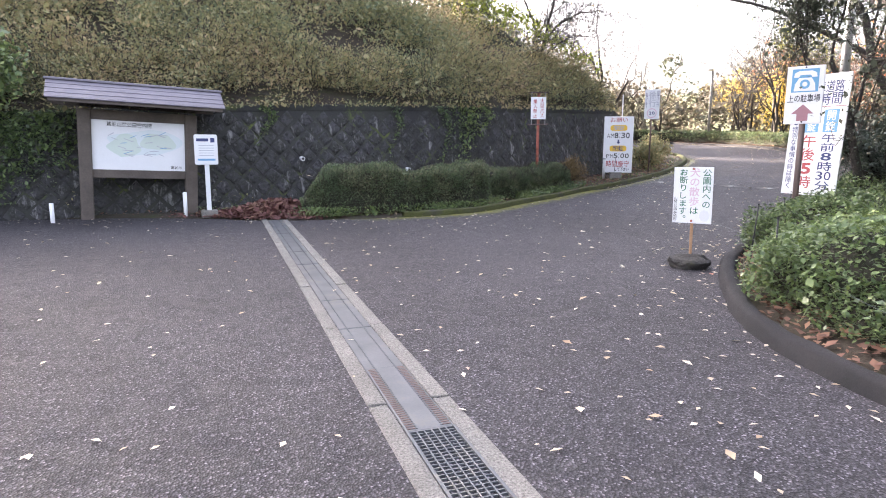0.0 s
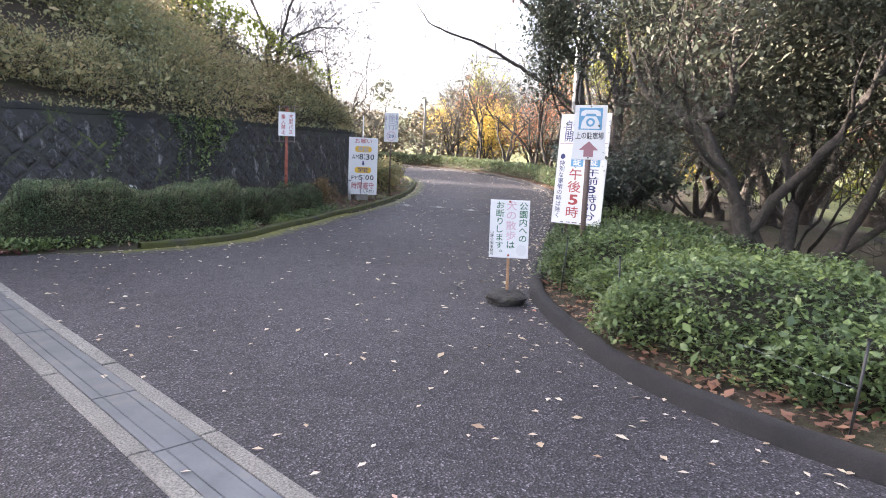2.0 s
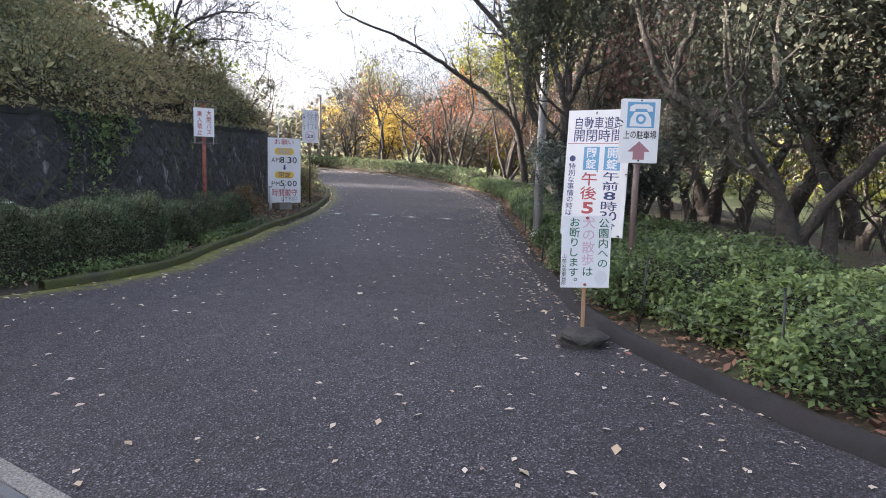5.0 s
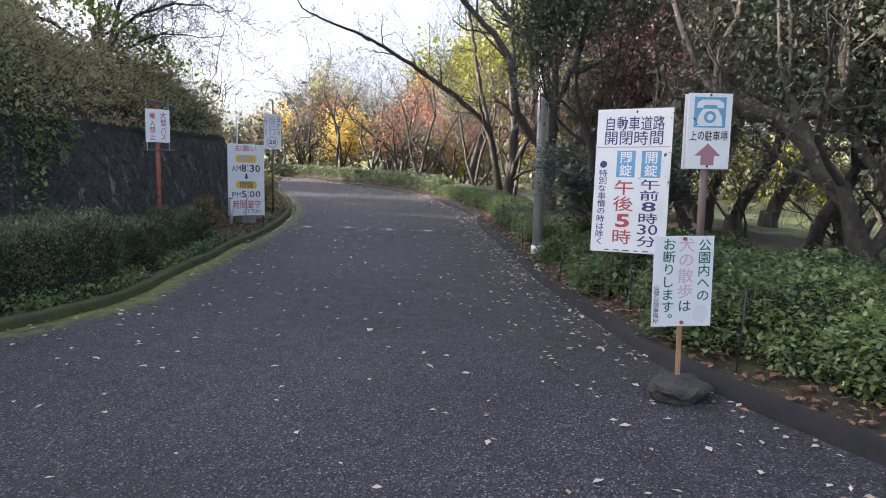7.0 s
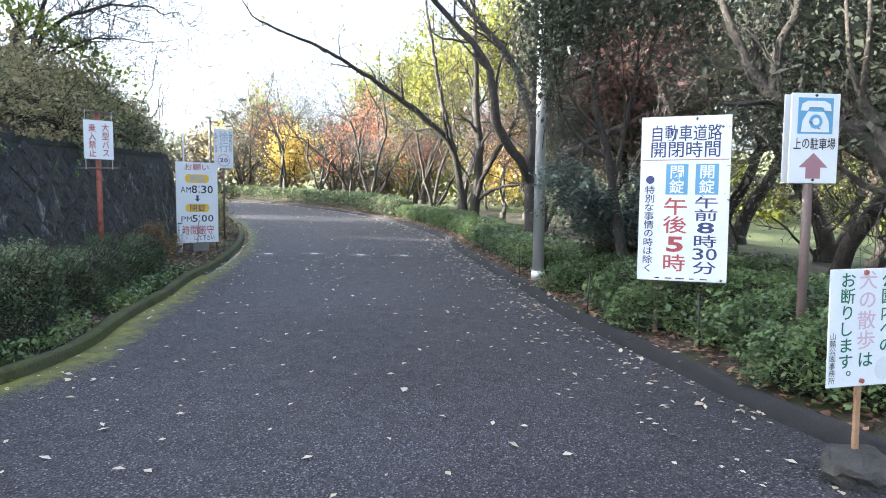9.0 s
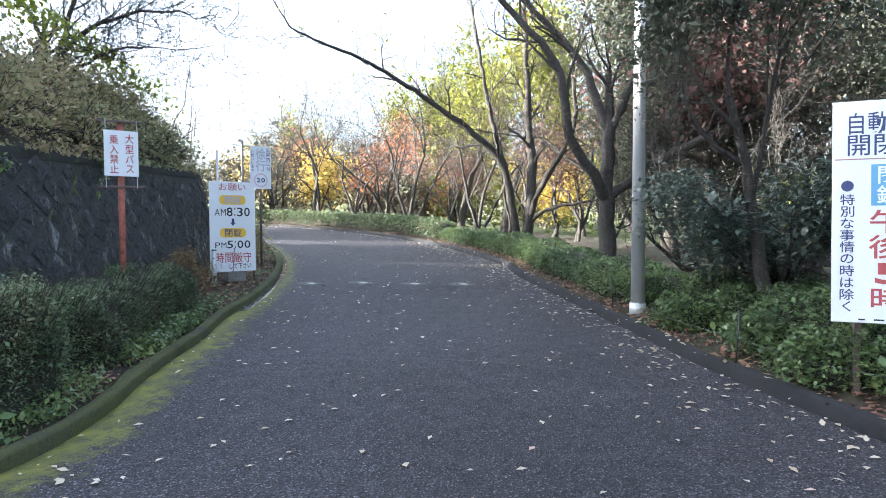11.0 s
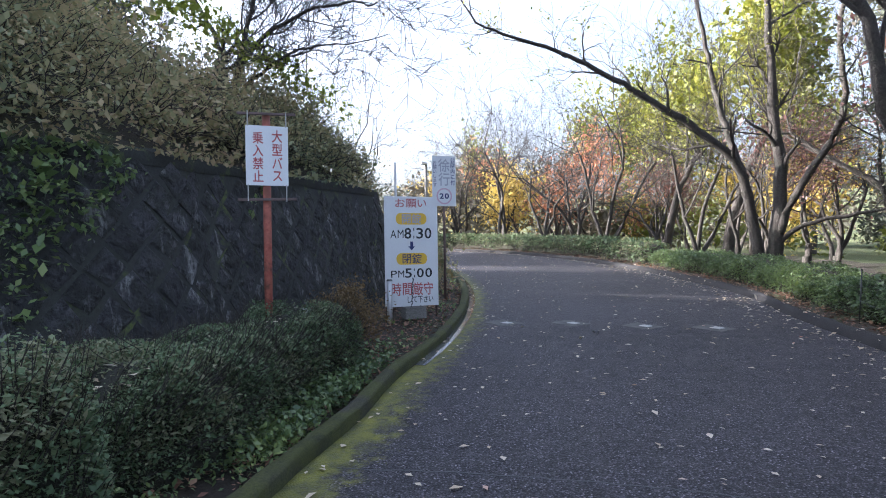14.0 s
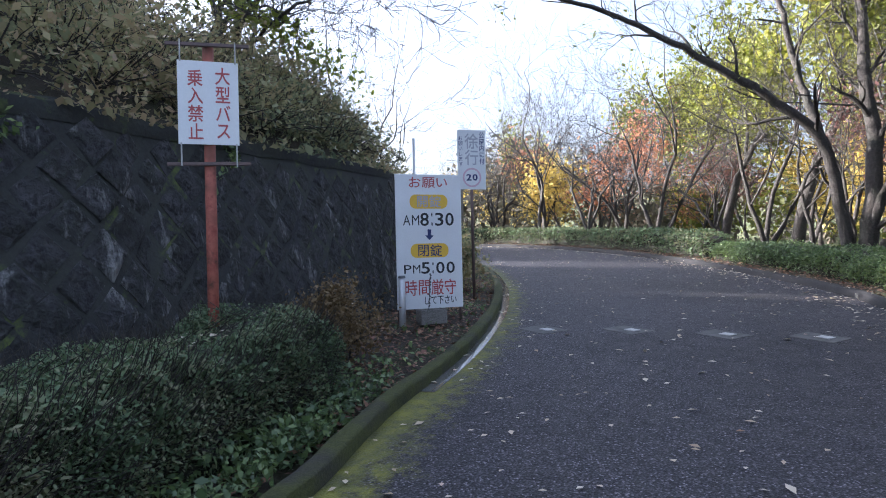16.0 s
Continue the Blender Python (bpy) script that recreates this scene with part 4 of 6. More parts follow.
def lamp_post():
    x, y = 12.13, 9.55
    g = float(land(x, y))
    s = tagged(new("lamp_post"), "tall galvanised steel lamp post with small lamp head", "lamp post")
    s.matrix_basis = pose(x, y, g)
    part("pole", rod((0, 0, -0.2), (0, 0, 8.2), 0.105, 0.055, sides=20), POLESTEEL, s, smooth=True)
    part("base_collar", rod((0, 0, -0.1), (0, 0, 0.12), 0.125, 0.118, sides=20), POLESTEEL, s, smooth=True)
    for z in (3.72, 3.80):
        part("clamp", rod((0, 0, z), (0, 0, z + 0.035), 0.094, sides=18), STEEL, s)
    h = part("lamp_arm", rod((0, 0, 3.78), (0.18, -0.34, 3.86), 0.02, sides=10), STEEL, s)
    head = part("lamp_head", block(0.20, 0.30, 0.17, Matrix.Translation((0.22, -0.40, 3.99)) @ Matrix.Rotation(radians(-28), 4, "Z") @ Matrix.Rotation(radians(6), 4, "X"), 0.02), CONCRETE, s, "weathered pale lamp housing")
    part("lens", block(0.16, 0.24, 0.02, Matrix.Translation((0.22, -0.40, 3.90)) @ Matrix.Rotation(radians(-28), 4, "Z"), 0.005), WHITE, head)


lamp_post()


def bend_pole():
    x, y = 30.9, 33.7
    s = tagged(new("bend_lamp_post"), "pale grey lamp post beyond the bend's hedge", "lamp post")
    s.matrix_basis = pose(x, y, float(land(x, y)))
    part("pole", rod((0, 0, -0.2), (0, 0, 4.7), 0.10, 0.08, sides=14), CONCRETE, s, smooth=True)
    part("lamp_head", block(0.5, 0.2, 0.14, Matrix.Translation((-0.2, 0, 4.7)), 0.03), POLESTEEL, s)


bend_pole()


def small_notice():
    s = tagged(new("small_notice_post"), "small white notice on white post beside map board", "sign")
    x, y = -0.25, 13.75
    s.matrix_basis = pose(x, y, float(land(x, y)), 0, 0, 4)
    part("foot", block(0.32, 0.3, 0.2, Matrix.Translation((0, 0, 0.03)), 0.02), CONCRETE, s)
    part("post", block(0.09, 0.05, 1.15, Matrix.Translation((0, 0.03, 0.65)), 0.006), WHITE, s)
    p = flat_shape("panel", s, rounded(-0.225, 1.07, 0.225, 1.68, 0.035), WHITE, -0.01, 0.014)
    flat_shape("heading_bar", p, [(-0.18, 1.54), (0.05, 1.54), (0.05, 1.60), (-0.18, 1.60)], NAVY, -0.012, 0.0008)
    flat_shape("heading_block", p, [(0.09, 1.52), (0.17, 1.52), (0.17, 1.61), (0.09, 1.61)], NAVY, -0.012, 0.0008)
    for i in range(5):
        flat_shape("line_bar", p, [(-0.14, 1.45 - i * 0.05), (0.15, 1.45 - i * 0.05), (0.15, 1.462 - i * 0.05), (-0.14, 1.462 - i * 0.05)], GREYLET, -0.012, 0.0008)
    flat_shape("footer_bar", p, [(-0.17, 1.15), (0.17, 1.15), (0.17, 1.19), (-0.17, 1.19)], BLUE, -0.012, 0.0008)


def map_board():
    s = tagged(new("park_map_board"), "roofed wooden park map board with pale map", "notice board")
    s.matrix_basis = pose(-1.60, 14.35, 0.1, 0, 2.4, 9)
    for x in (-0.985, 0.985):
        part("post", block(0.24, 0.24, 2.25, Matrix.Translation((x, 0.02, 0.95)), 0.02), WOOD, s)
    part("top_beam", block(1.74, 0.16, 0.20, Matrix.Translation((0, 0.03, 1.98)), 0.01), WOOD, s)
    part("bottom_beam", block(1.74, 0.16, 0.17, Matrix.Translation((0, 0.03, 0.80)), 0.01), WOOD, s)
    p = part("map_panel", block(1.74, 0.04, 1.0, Matrix.Translation((0, 0.0, 1.385)), 0.004), WHITE, s)
    land_green = paint("pale_map_green", (0.60, 0.70, 0.64))
    pale = paint("pale_map_blue", (0.68, 0.76, 0.78))
    r = random.Random(3)
    def blob(cx, cz, rx, rz, m, y):
        o = [(cx + rx * math.cos(a) * (1 + 0.18 * math.sin(3 * a + cx * 9)), cz + rz * math.sin(a) * (1 + 0.22 * math.sin(2 * a + cx * 5))) for a in [2 * math.pi * i / 40 for i in range(40)]]
        flat_shape("map_area", p, o, m, y, 0.0008)
    blob(0.07, 1.42, 0.66, 0.30, pale, -0.0225)
    blob(-0.27, 1.38, 0.30, 0.2, land_green, -0.0245)
    blob(0.35, 1.48, 0.32, 0.2, land_green, -0.0245)
    blob(0.0, 1.08, 0.45, 0.12, WHITE, -0.0265)
    for i in range(26):
        a = r.uniform(-0.62, 0.5)
        z = 1.40 + r.uniform(-0.22, 0.22)
        e, w = r.uniform(0.06, 0.2), r.uniform(-0.07, 0.07)
        flat_shape("map_path", p, [(a, z), (a + e, z + w), (a + e, z + w + 0.012), (a, z + 0.012)], GREYLET if i % 4 else BLUE, -0.0285, 0.0008)
    lettering(p, "葛城山麓公園案内図", -0.60, 1.75, 0.24, 1.85, BLACK, False, 0.012, -0.0225)
    lettering(p, "葛城市", 0.58, 0.92, 0.80, 0.99, BLACK, False, 0.01, -0.0225)
    # roof: two slopes in lapped courses
    for sgn in (-1, 1):
        bm = bmesh.new()
        for c in range(4):
            u0, u1 = c / 4 * 0.74, (c + 1) / 4 * 0.74 + 0.02
            m = Matrix.Translation((0, sgn * (u0 + u1) / 2 * math.cos(radians(27)) + 0.03, 2.60 - (u0 + u1) / 2 * math.sin(radians(27)) - 0.012 * c)) @ Matrix.Rotation(radians(-27 * sgn), 4, "X")
            block(3.2, u1 - u0, 0.022, m, 0.003, bm=bm)
        part("roof_slope", bm, ROOFING, s, "grey lapped roof sheet")
    part("ridge", block(3.26, 0.16, 0.05, Matrix.Translation((0, 0.03, 2.615)), 0.015), ROOFING, s)
    for y in (-0.6, 0.66):
        part("fascia", block(3.1, 0.04, 0.10, Matrix.Translation((0, y, 2.20)), 0.006), WOOD, s)
    for x in (-0.985, 0.985):
        part("rafter", block(0.12, 1.2, 0.10, Matrix.Translation((x, 0.03, 2.20)), 0.006), WOOD, s)
    for x, y in ((-3.1, 13.75), (-0.72, 13.95)):
        b = tagged(new("marker_stub"), "thin pale plastic marker stub by the board", "marker")
        b.matrix_basis = pose(x, y, float(land(x, y)))
        part("tube", rod((0, 0, -0.1), (0, 0, 0.5), 0.04, sides=12), WHITE, b, smooth=True)


small_notice()
map_board()


# ---- road marks ----
def road_pads():
    for x, y in ((12.95, 16.05), (13.55, 15.2), (13.95, 14.2), (14.4, 13.3)):
        bm = bmesh.new()
        block(0.5, 0.42, 0.003, Matrix.Translation((0, 0, 0.003)), 0, bm=bm)
        ob = part("road_stud_pad", bm, surface("worn_pad", [(0.06, 0.06, 0.06), (0.15, 0.145, 0.14)], 6, 60, 0.8, 0.4, 0.003, grain=0.4) if "worn_pad" not in bpy.data.materials else bpy.data.materials["worn_pad"])
        ob.matrix_basis = Matrix.Translation((x, y, float(slope(x, y)))) @ Vector((float(slope(x - 0.5, y) - slope(x + 0.5, y)), float(slope(x, y - 0.5) - slope(x, y + 0.5)), 1)).to_track_quat('Z', 'Y').to_matrix().to_4x4() @ pose(0, 0, 0, 0, 0, -60)
        tagged(ob, "pale worn patch across the road", "road mark", "row of road patches")
        b = bmesh.new()
        block(0.15, 0.13, 0.01, Matrix.Translation((0.05, 0.02, 0.009)), 0.003, bm=b)
        part("stud", b, ROPE, ob)


road_pads()


def seams():
    """Old construction joints and cracks across the asphalt."""
    r = random.Random(8)
    for pts, wide in (([(7.5, 13.6), (8.08, 12.7), (8.7, 11.4), (8.95, 10.2), (8.8, 9.2), (8.4, 8.2)], 0.016), ([(-9, 7.0), (-5.0, 6.3), (-3.0, 5.9), (-1.73, 5.71), (-1.1, 5.54), (-0.33, 5.45), (0.3, 5.6)], 0.008)):
        line = spline(pts, 0.07)
        line = line + np.array([[r.gauss(0, 0.006), r.gauss(0, 0.006)] for _ in line])
        tagged(sweep("road_joint", line, [(-wide / 2, 0.002), (0, 0.0035), (wide / 2, 0.002)], BLACK), "dark joint line across the asphalt", "road joint", kind="structure")


seams()


# ---- hedges and shrubs ----
def hedge(name, line, half, height, material, count, size, label, seed, wavy=0.08, group="", ground_gap=0.0, category="hedge", square=0.45, twigs=0):
    """A clipped hedge along a plan line: an inner shell painted dark as shade, and a skin of small leaves."""
    rng = np.random.RandomState(seed)
    n = len(line)
    side = side_of(line)
    g = land(line[:, 0], line[:, 1])
    s = np.concatenate([[0], np.cumsum(np.hypot(*np.diff(line, axis=0).T))])
    thing = tagged(new(name), label, category, group)
    def skin(u, a, k):
        """A point of the skin: u along, a round from one foot (0) over the top to the other (pi), k in from the skin."""
        x, y = np.interp(u, s, line[:, 0]), np.interp(u, s, line[:, 1])
        nx, ny = np.interp(u, s, side[:, 0]), np.interp(u, s, side[:, 1])
        base = np.interp(u, s, g)
        c, sn = np.cos(a), np.sin(a)
        lump = 1 + wavy * (np.sin(u * 2.3 + seed) * 0.6 + np.sin(u * 5.1 + 3 * a) * 0.35 + np.sin(u * 11.0 - 4 * a) * 0.2)
        ends = np.clip(np.minimum(u, s[-1] - u) / 0.5, 0.15, 1) ** 0.5
        o = half * ends * np.sign(c) * np.abs(c) ** square * lump * k
        z = base + ground_gap + (height * ends * lump * k - ground_gap) * np.abs(sn) ** (square + 0.05)
        return np.stack([x + nx * o, y + ny * o, z], -1)
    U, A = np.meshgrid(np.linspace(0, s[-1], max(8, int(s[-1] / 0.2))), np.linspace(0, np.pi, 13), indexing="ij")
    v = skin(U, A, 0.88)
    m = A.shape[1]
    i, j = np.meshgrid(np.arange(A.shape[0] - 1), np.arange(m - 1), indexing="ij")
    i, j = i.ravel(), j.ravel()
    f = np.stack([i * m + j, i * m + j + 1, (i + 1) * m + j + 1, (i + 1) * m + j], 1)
    arrays("core", v.reshape(-1, 3), f, SHADE_CORE, thing, "dark shell painted for the shaded inside", True)
    u = rng.uniform(0, s[-1], count)
    a = np.arccos(np.clip(rng.uniform(-1.0, 1.0, count), -1, 1))
    low = rng.rand(count) < (0.22 if twigs else 0.4)
    a = np.where(low, np.where(rng.rand(count) < 0.5, rng.uniform(0, 0.6, count), np.pi - rng.uniform(0, 0.6, count)), a)
    p = skin(u, a, 0.86 + 0.2 * rng.rand(count) ** 1.5)
    leaf_cloud("leaves", p + rng.normal(0, size * 0.5, p.shape), size, material, thing, kind="stuff", seed=seed, flat=0.3)
    if twigs:
        u = rng.uniform(0.1, s[-1] - 0.1, twigs)
        a = np.where(rng.rand(twigs) < 0.75, rng.uniform(0.05, 1.0, twigs), rng.uniform(1.0, 2.2, twigs))
        a = np.where(rng.rand(twigs) < 0.5, a, np.pi - a)
        p = skin(u, a, 0.90)
        q = skin(u + rng.normal(0, 0.05, twigs), a + rng.normal(0.05, 0.1, twigs), 1.02 + 0.12 * rng.rand(twigs))
        q[:, 2] += rng.uniform(0.02, 0.12, twigs)
        m = (p + q) / 2 + rng.normal(0, 0.012, p.shape)
        tubes("bare_twig_layer", [(np.array(w), np.array([0.0035, 0.0028, 0.0015]), 3) for w in zip(p, m, q)], PALEBARK, thing, "grey-brown bare twigs", "stuff")
    return thing


# shade between the leaves, put into the dark colour of the inner shell
SHADE_CORE = surface("hedge_core_shade", [(0.025, 0.028, 0.018), (0.05, 0.045, 0.03)], 3, 40, 0.95, 0.8, 0.03, grain=0.5)
HEDGE_L1 = spline([(1.6, 13.55), (3.4, 13.5), (5.2, 13.75), (6.1, 14.15)], 0.2)
HEDGE_L2 = spline([(6.0, 14.2), (7.2, 14.95), (8.4, 15.55), (9.3, 16.1)], 0.2)
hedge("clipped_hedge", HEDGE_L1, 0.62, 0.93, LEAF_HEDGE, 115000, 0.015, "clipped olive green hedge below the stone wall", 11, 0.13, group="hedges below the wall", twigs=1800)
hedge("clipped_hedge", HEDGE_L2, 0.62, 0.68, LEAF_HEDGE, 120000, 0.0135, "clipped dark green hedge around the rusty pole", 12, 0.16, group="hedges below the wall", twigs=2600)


def beside(line, off):
    return line + side_of(line) * off


NEAR_BED = spline(beside(piece_of(RIGHT_EDGE, (3.5, 1.0), (12.1, 10.05)), -1.62)[::2], 0.25)
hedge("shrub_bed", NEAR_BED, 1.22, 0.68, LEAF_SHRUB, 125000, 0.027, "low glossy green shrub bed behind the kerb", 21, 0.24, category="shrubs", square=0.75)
FAR_BED = spline(beside(piece_of(RIGHT_EDGE, (11.6, 9.8), (24.5, 19.3)), -1.05)[::3], 0.25)
hedge("roadside_hedge", FAR_BED, 0.62, 0.52, LEAF_SHRUB, 75000, 0.026, "low green hedge running along the road", 22, 0.12, "hedges along the road")
BEND_BED = spline(beside(piece_of(RIGHT_EDGE, (24.0, 18.8), (26, 46)), -1.0)[::3], 0.3)
hedge("roadside_hedge", BEND_BED, 0.6, 0.74, LEAF_HEDGE, 34000, 0.05, "clipped hedge around the outside of the bend", 23, 0.07, "hedges along the road")


def bush(name, x, y, rx, rz, count, size, material, seed, label, base=0.0, category="bush"):
    rng = np.random.RandomState(seed)
    g = float(land(x, y)) + base
    thing = tagged(new(name), label, category)
    thing.matrix_basis = pose(x, y, g)
    runs = []
    for i in range(9):
        a = rng.uniform(0, 6.28)
        tip = np.array([math.cos(a) * rx * 0.7, math.sin(a) * rx * 0.7, rz * rng.uniform(0.9, 1.5)])
        runs.append(([tip * t + rng.normal(0, 0.03, 3) * (t > 0) for t in (0, 0.35, 0.7, 1)], [0.022, 0.016, 0.01, 0.004], 5))
    tubes("stem_cluster", runs, BARK, thing)
    centres = rng.normal(size=(26, 3))
    centres /= np.linalg.norm(centres, axis=1)[:, None]
    centres *= rng.uniform(0.45, 0.95, (26, 1)) * [rx, rx, rz]
    pick = rng.randint(0, 26, count)
    p = centres[pick] + rng.normal(0, 0.22 * rx, (count, 3))
    p[:, 2] += rz
    p = p[p[:, 2] > 0.03]
    leaf_cloud("leaves", p, size, material, thing, kind="stuff", seed=seed)
    return thing


bush("dry_shrub", 9.85, 16.2, 0.40, 0.38, 6500, 0.02, LEAF_DRY, 32, "small dry brown shrub at the hedge's end")
bush("wall_foot_bush", -4.7, 15.0, 1.0, 0.75, 9000, 0.06, LEAF_SHRUB, 35, "loose green bush beside the map board")
bush("wall_foot_bush", -6.6, 15.3, 1.1, 0.7, 8000, 0.06, LEAF_HILL, 36, "loose green bush beside the map board")
bush("verge_shrub", 15.4, 19.9, 0.7, 0.6, 2600, 0.05, LEAF_HILL, 33, "yellowing shrub on the verge near the wall's end")
bush("verge_shrub", 17.0, 21.6, 0.6, 0.5, 4000, 0.05, LEAF_HILL, 34, "yellowing shrub on the verge near the wall's end")


def hillside():
    """The thicket over the hill: many overlapping shrubs, leaf by leaf."""
    rng = np.random.RandomState(5)
    spots = []
    xs, ys = rng.uniform(-16, 19, 3000), rng.uniform(13, 36, 3000)
    ds, _ = away(xs, ys, HILL_FOOT)
    spots = [(x, y, d) for x, y, d in zip(xs, ys, ds) if 0.4 < d < 12.5][:520]
    inward = side_of(WALL_TOP)
    for i in range(700):
        k = rng.randint(0, len(WALL_TOP))
        off = rng.uniform(0.2, 2.2)
        q = WALL_TOP[k] + inward[k] * off + rng.normal(0, 0.15, 2)
        spots.append((q[0], q[1], off * 0.5))
    grounds = land(np.array([q[0] for q in spots]), np.array([q[1] for q in spots]))
    near, back, twigs = [], [], []
    for (x, y, d), g in zip(spots, grounds):
        r = rng.uniform(0.7, 1.25) * (0.5 + 0.5 * min(1, d / 2.0))
        close = d < 2.2
        k = int((680 if close else 520) * r * r)
        a = rng.normal(size=(k, 3))
        a /= np.linalg.norm(a, axis=1)[:, None]
        a[:, 2] = np.abs(a[:, 2])
        lump = 1 + 0.3 * np.sin(a[:, 0] * 5 + x * 3) * np.sin(a[:, 1] * 6 + y) + 0.2 * np.sin(a[:, 2] * 9 + x)
        p = a * r * lump[:, None] * rng.uniform(0.5, 1.12, (k, 1)) * [1, 1, 1.05] + [x, y, g + 0.1]
        (near if close else back).append(p)
        for i in range(9 if close else 5):
            w = rng.normal(size=3) * [0.8, 0.8, 0.5] + [0.1, -0.35, 0.6]
            w /= np.linalg.norm(w)
            root = np.array([x, y, g + 0.15]) + w * r * 0.35
            tip = np.array([x, y, g + 0.15]) + w * r * rng.uniform(1.05, 1.5) - [0, 0, 0.12]
            twigs.append((np.array([root, (root + tip) / 2 + rng.normal(0, 0.05, 3) + [0, 0, 0.06], tip]), np.array([0.008, 0.005, 0.002]), 3))
    tagged(leaf_cloud("hillside_thicket", np.vstack(back), 0.050, LEAF_HILL, seed=6, spread=0.4), "autumn thicket of green and brown shrubs over the hillside", "shrubs", kind="stuff")
    tagged(leaf_cloud("wall_top_thicket", np.vstack(near), 0.030, LEAF_HILL, seed=16, spread=0.45), "twiggy autumn shrubs crowding the wall's top", "shrubs", kind="stuff")
    tagged(tubes("thicket_twigs", twigs, PALEBARK), "thin bare twigs standing out of the hillside thicket", "twigs", kind="stuff")
    # fringe hanging over the wall's top
    k = 4500
    i = rng.randint(0, len(WALL_TOP), k)
    q = WALL_TOP[i] + rng.normal(0, 0.16, (k, 2))
    z = wall_height(q[:, 0]) + np.abs(rng.normal(0, 0.09, k)) - 0.03
    tagged(leaf_cloud("wall_top_weeds", np.column_stack([q, z]), 0.04, LEAF_HILL, seed=8), "weeds and leaves along the wall's top", "weeds", kind="stuff")
    # ivy trailing down the stones
    ps = []
    for sx, width, drop, cnt in ((6.4, 0.7, 1.5, 650), (7.1, 0.25, 0.8, 160), (5.7, 0.2, 1.9, 260), (4.3, 0.14, 1.3, 160), (9.3, 0.12, 0.6, 90), (-4.5, 2.6, 1.8, 7000), (1.0, 0.2, 0.9, 200)):
        u = np.abs(rng.normal(0, 0.45, cnt)).clip(0, 1)
        x = sx + rng.normal(0, width * 0.5, cnt) * (1 - 0.7 * u) + 0.2 * np.sin(u * 5)
        k = np.array([int(np.argmin(np.abs(WALL_TOP[:, 0] - v))) for v in x])
        out = -side_of(WALL_TOP)[k]
        hz = wall_height(x)
        zz = hz - u * drop
        q = WALL_TOP[k] + out * (0.2 * (hz - zz) + 0.09 + 0.04 * rng.rand(cnt))[:, None]
        q[:, 0] += x - WALL_TOP[k][:, 0]
        ps.append(np.column_stack([q, zz]))
    tagged(leaf_cloud("ivy", np.vstack(ps), 0.04, LEAF_SHRUB, seed=9), "green ivy trailing down the stone wall", "ivy", kind="stuff")
    # a yellow-green climber lying over the shrubs
    line = spline([(8.5, 23.5), (9.6, 22.2), (10.6, 21.3), (11.6, 20.6), (12.8, 20.2)], 0.1)
    i = rng.randint(0, len(line), 2600)
    q = line[i] + rng.normal(0, 0.4, (2600, 2))
    zz = land(q[:, 0], q[:, 1]) + 1.45 + rng.normal(0, 0.18, 2600)
    tagged(leaf_cloud("climber", np.column_stack([q, zz]), 0.06, LEAF_VINE, seed=10), "bright yellow-green climber over the hillside shrubs", "climber", kind="stuff")


hillside()


# ---- trees ----
def unit(v):
    return v / (np.linalg.norm(v) + 1e-9)


def grow(rng, start, way, length, radius, level, top, runs, tips, lift=0.08, crook=0.22, kids=4):
    n = 7 if level == 0 else 5 if level < 3 else 3
    pts, d = [np.asarray(start, float)], unit(np.asarray(way, float))
    for i in range(n):
        d = unit(d + rng.normal(0, crook, 3) + [0, 0, lift])
        pts.append(pts[-1] + d * length / n)
    end = radius * (0.45 if level < top else 0.25)
    radii = np.maximum(np.linspace(radius, end, n + 1), 0.0045)
    runs.append((pts, radii, 9 if level == 0 else 6 if level == 1 else 4 if level == 2 else 3))
    if level >= top:
        tips.append(pts[-1])
        tips.append(pts[n // 2])
        return
    for q in range(kids + (1 if level else 0)):
        t = rng.uniform(0.35, 1.0) if q else 1.0
        k = min(n, max(1, int(round(t * n))))
        out = rng.normal(size=3)
        out = unit(out - (out @ d) * d)
        spread = rng.uniform(0.55, 1.1)
        grow(rng, pts[k], unit(d + out * spread), length * rng.uniform(0.5, 0.78), radii[k] * rng.uniform(0.5, 0.72), level + 1, top, runs, tips, lift, crook, kids)


def tree(name, x, y, seed, limbs, bark, leaf, leaf_size, per_tip, label, top=3, kids=4, lift=0.08, crook=0.2, puff=0.35, z=None, reach=None, low=0.0):
    """limbs: (start, way, length, radius) of each main stem, from the tree's foot."""
    rng = np.random.RandomState(seed)
    thing = tagged(new(name), label, "tree")
    thing.matrix_basis = pose(x, y, float(land(x, y)) - 0.05 if z is None else z)
    runs, tips = [], []
    for a, way, length, r in limbs:
        grow(rng, a, way, length, r, 0, top, runs, tips, lift, crook, kids)
    # roots flare
    for a, way, length, r in limbs[:1]:
        runs.append(([np.array(a) + [0, 0, -0.2], np.array(a) + [0, 0, 0.02], np.array(a) + [0, 0, 0.35]], [r * 1.6, r * 1.35, r * 1.02], 10))
    if reach:
        def pull(q):
            q = np.array(q, float)
            d = np.hypot(q[..., 0], q[..., 1]) + 1e-6
            q[..., :2] *= (reach * np.tanh(d / reach) / d)[..., None]
            return q
        runs = [(pull(p), w, k) for p, w, k in runs]
        tips = pull([t for t in tips if t[2] > low])
    tubes("trunk", runs, bark, thing)
    if leaf is not None and per_tip:
        t = np.array(tips)
        p = np.repeat(t, per_tip, 0) + rng.normal(0, puff, (len(t) * per_tip, 3))
        leaf_cloud("crown", p, leaf_size, leaf, thing, kind="stuff", seed=seed)
    return thing


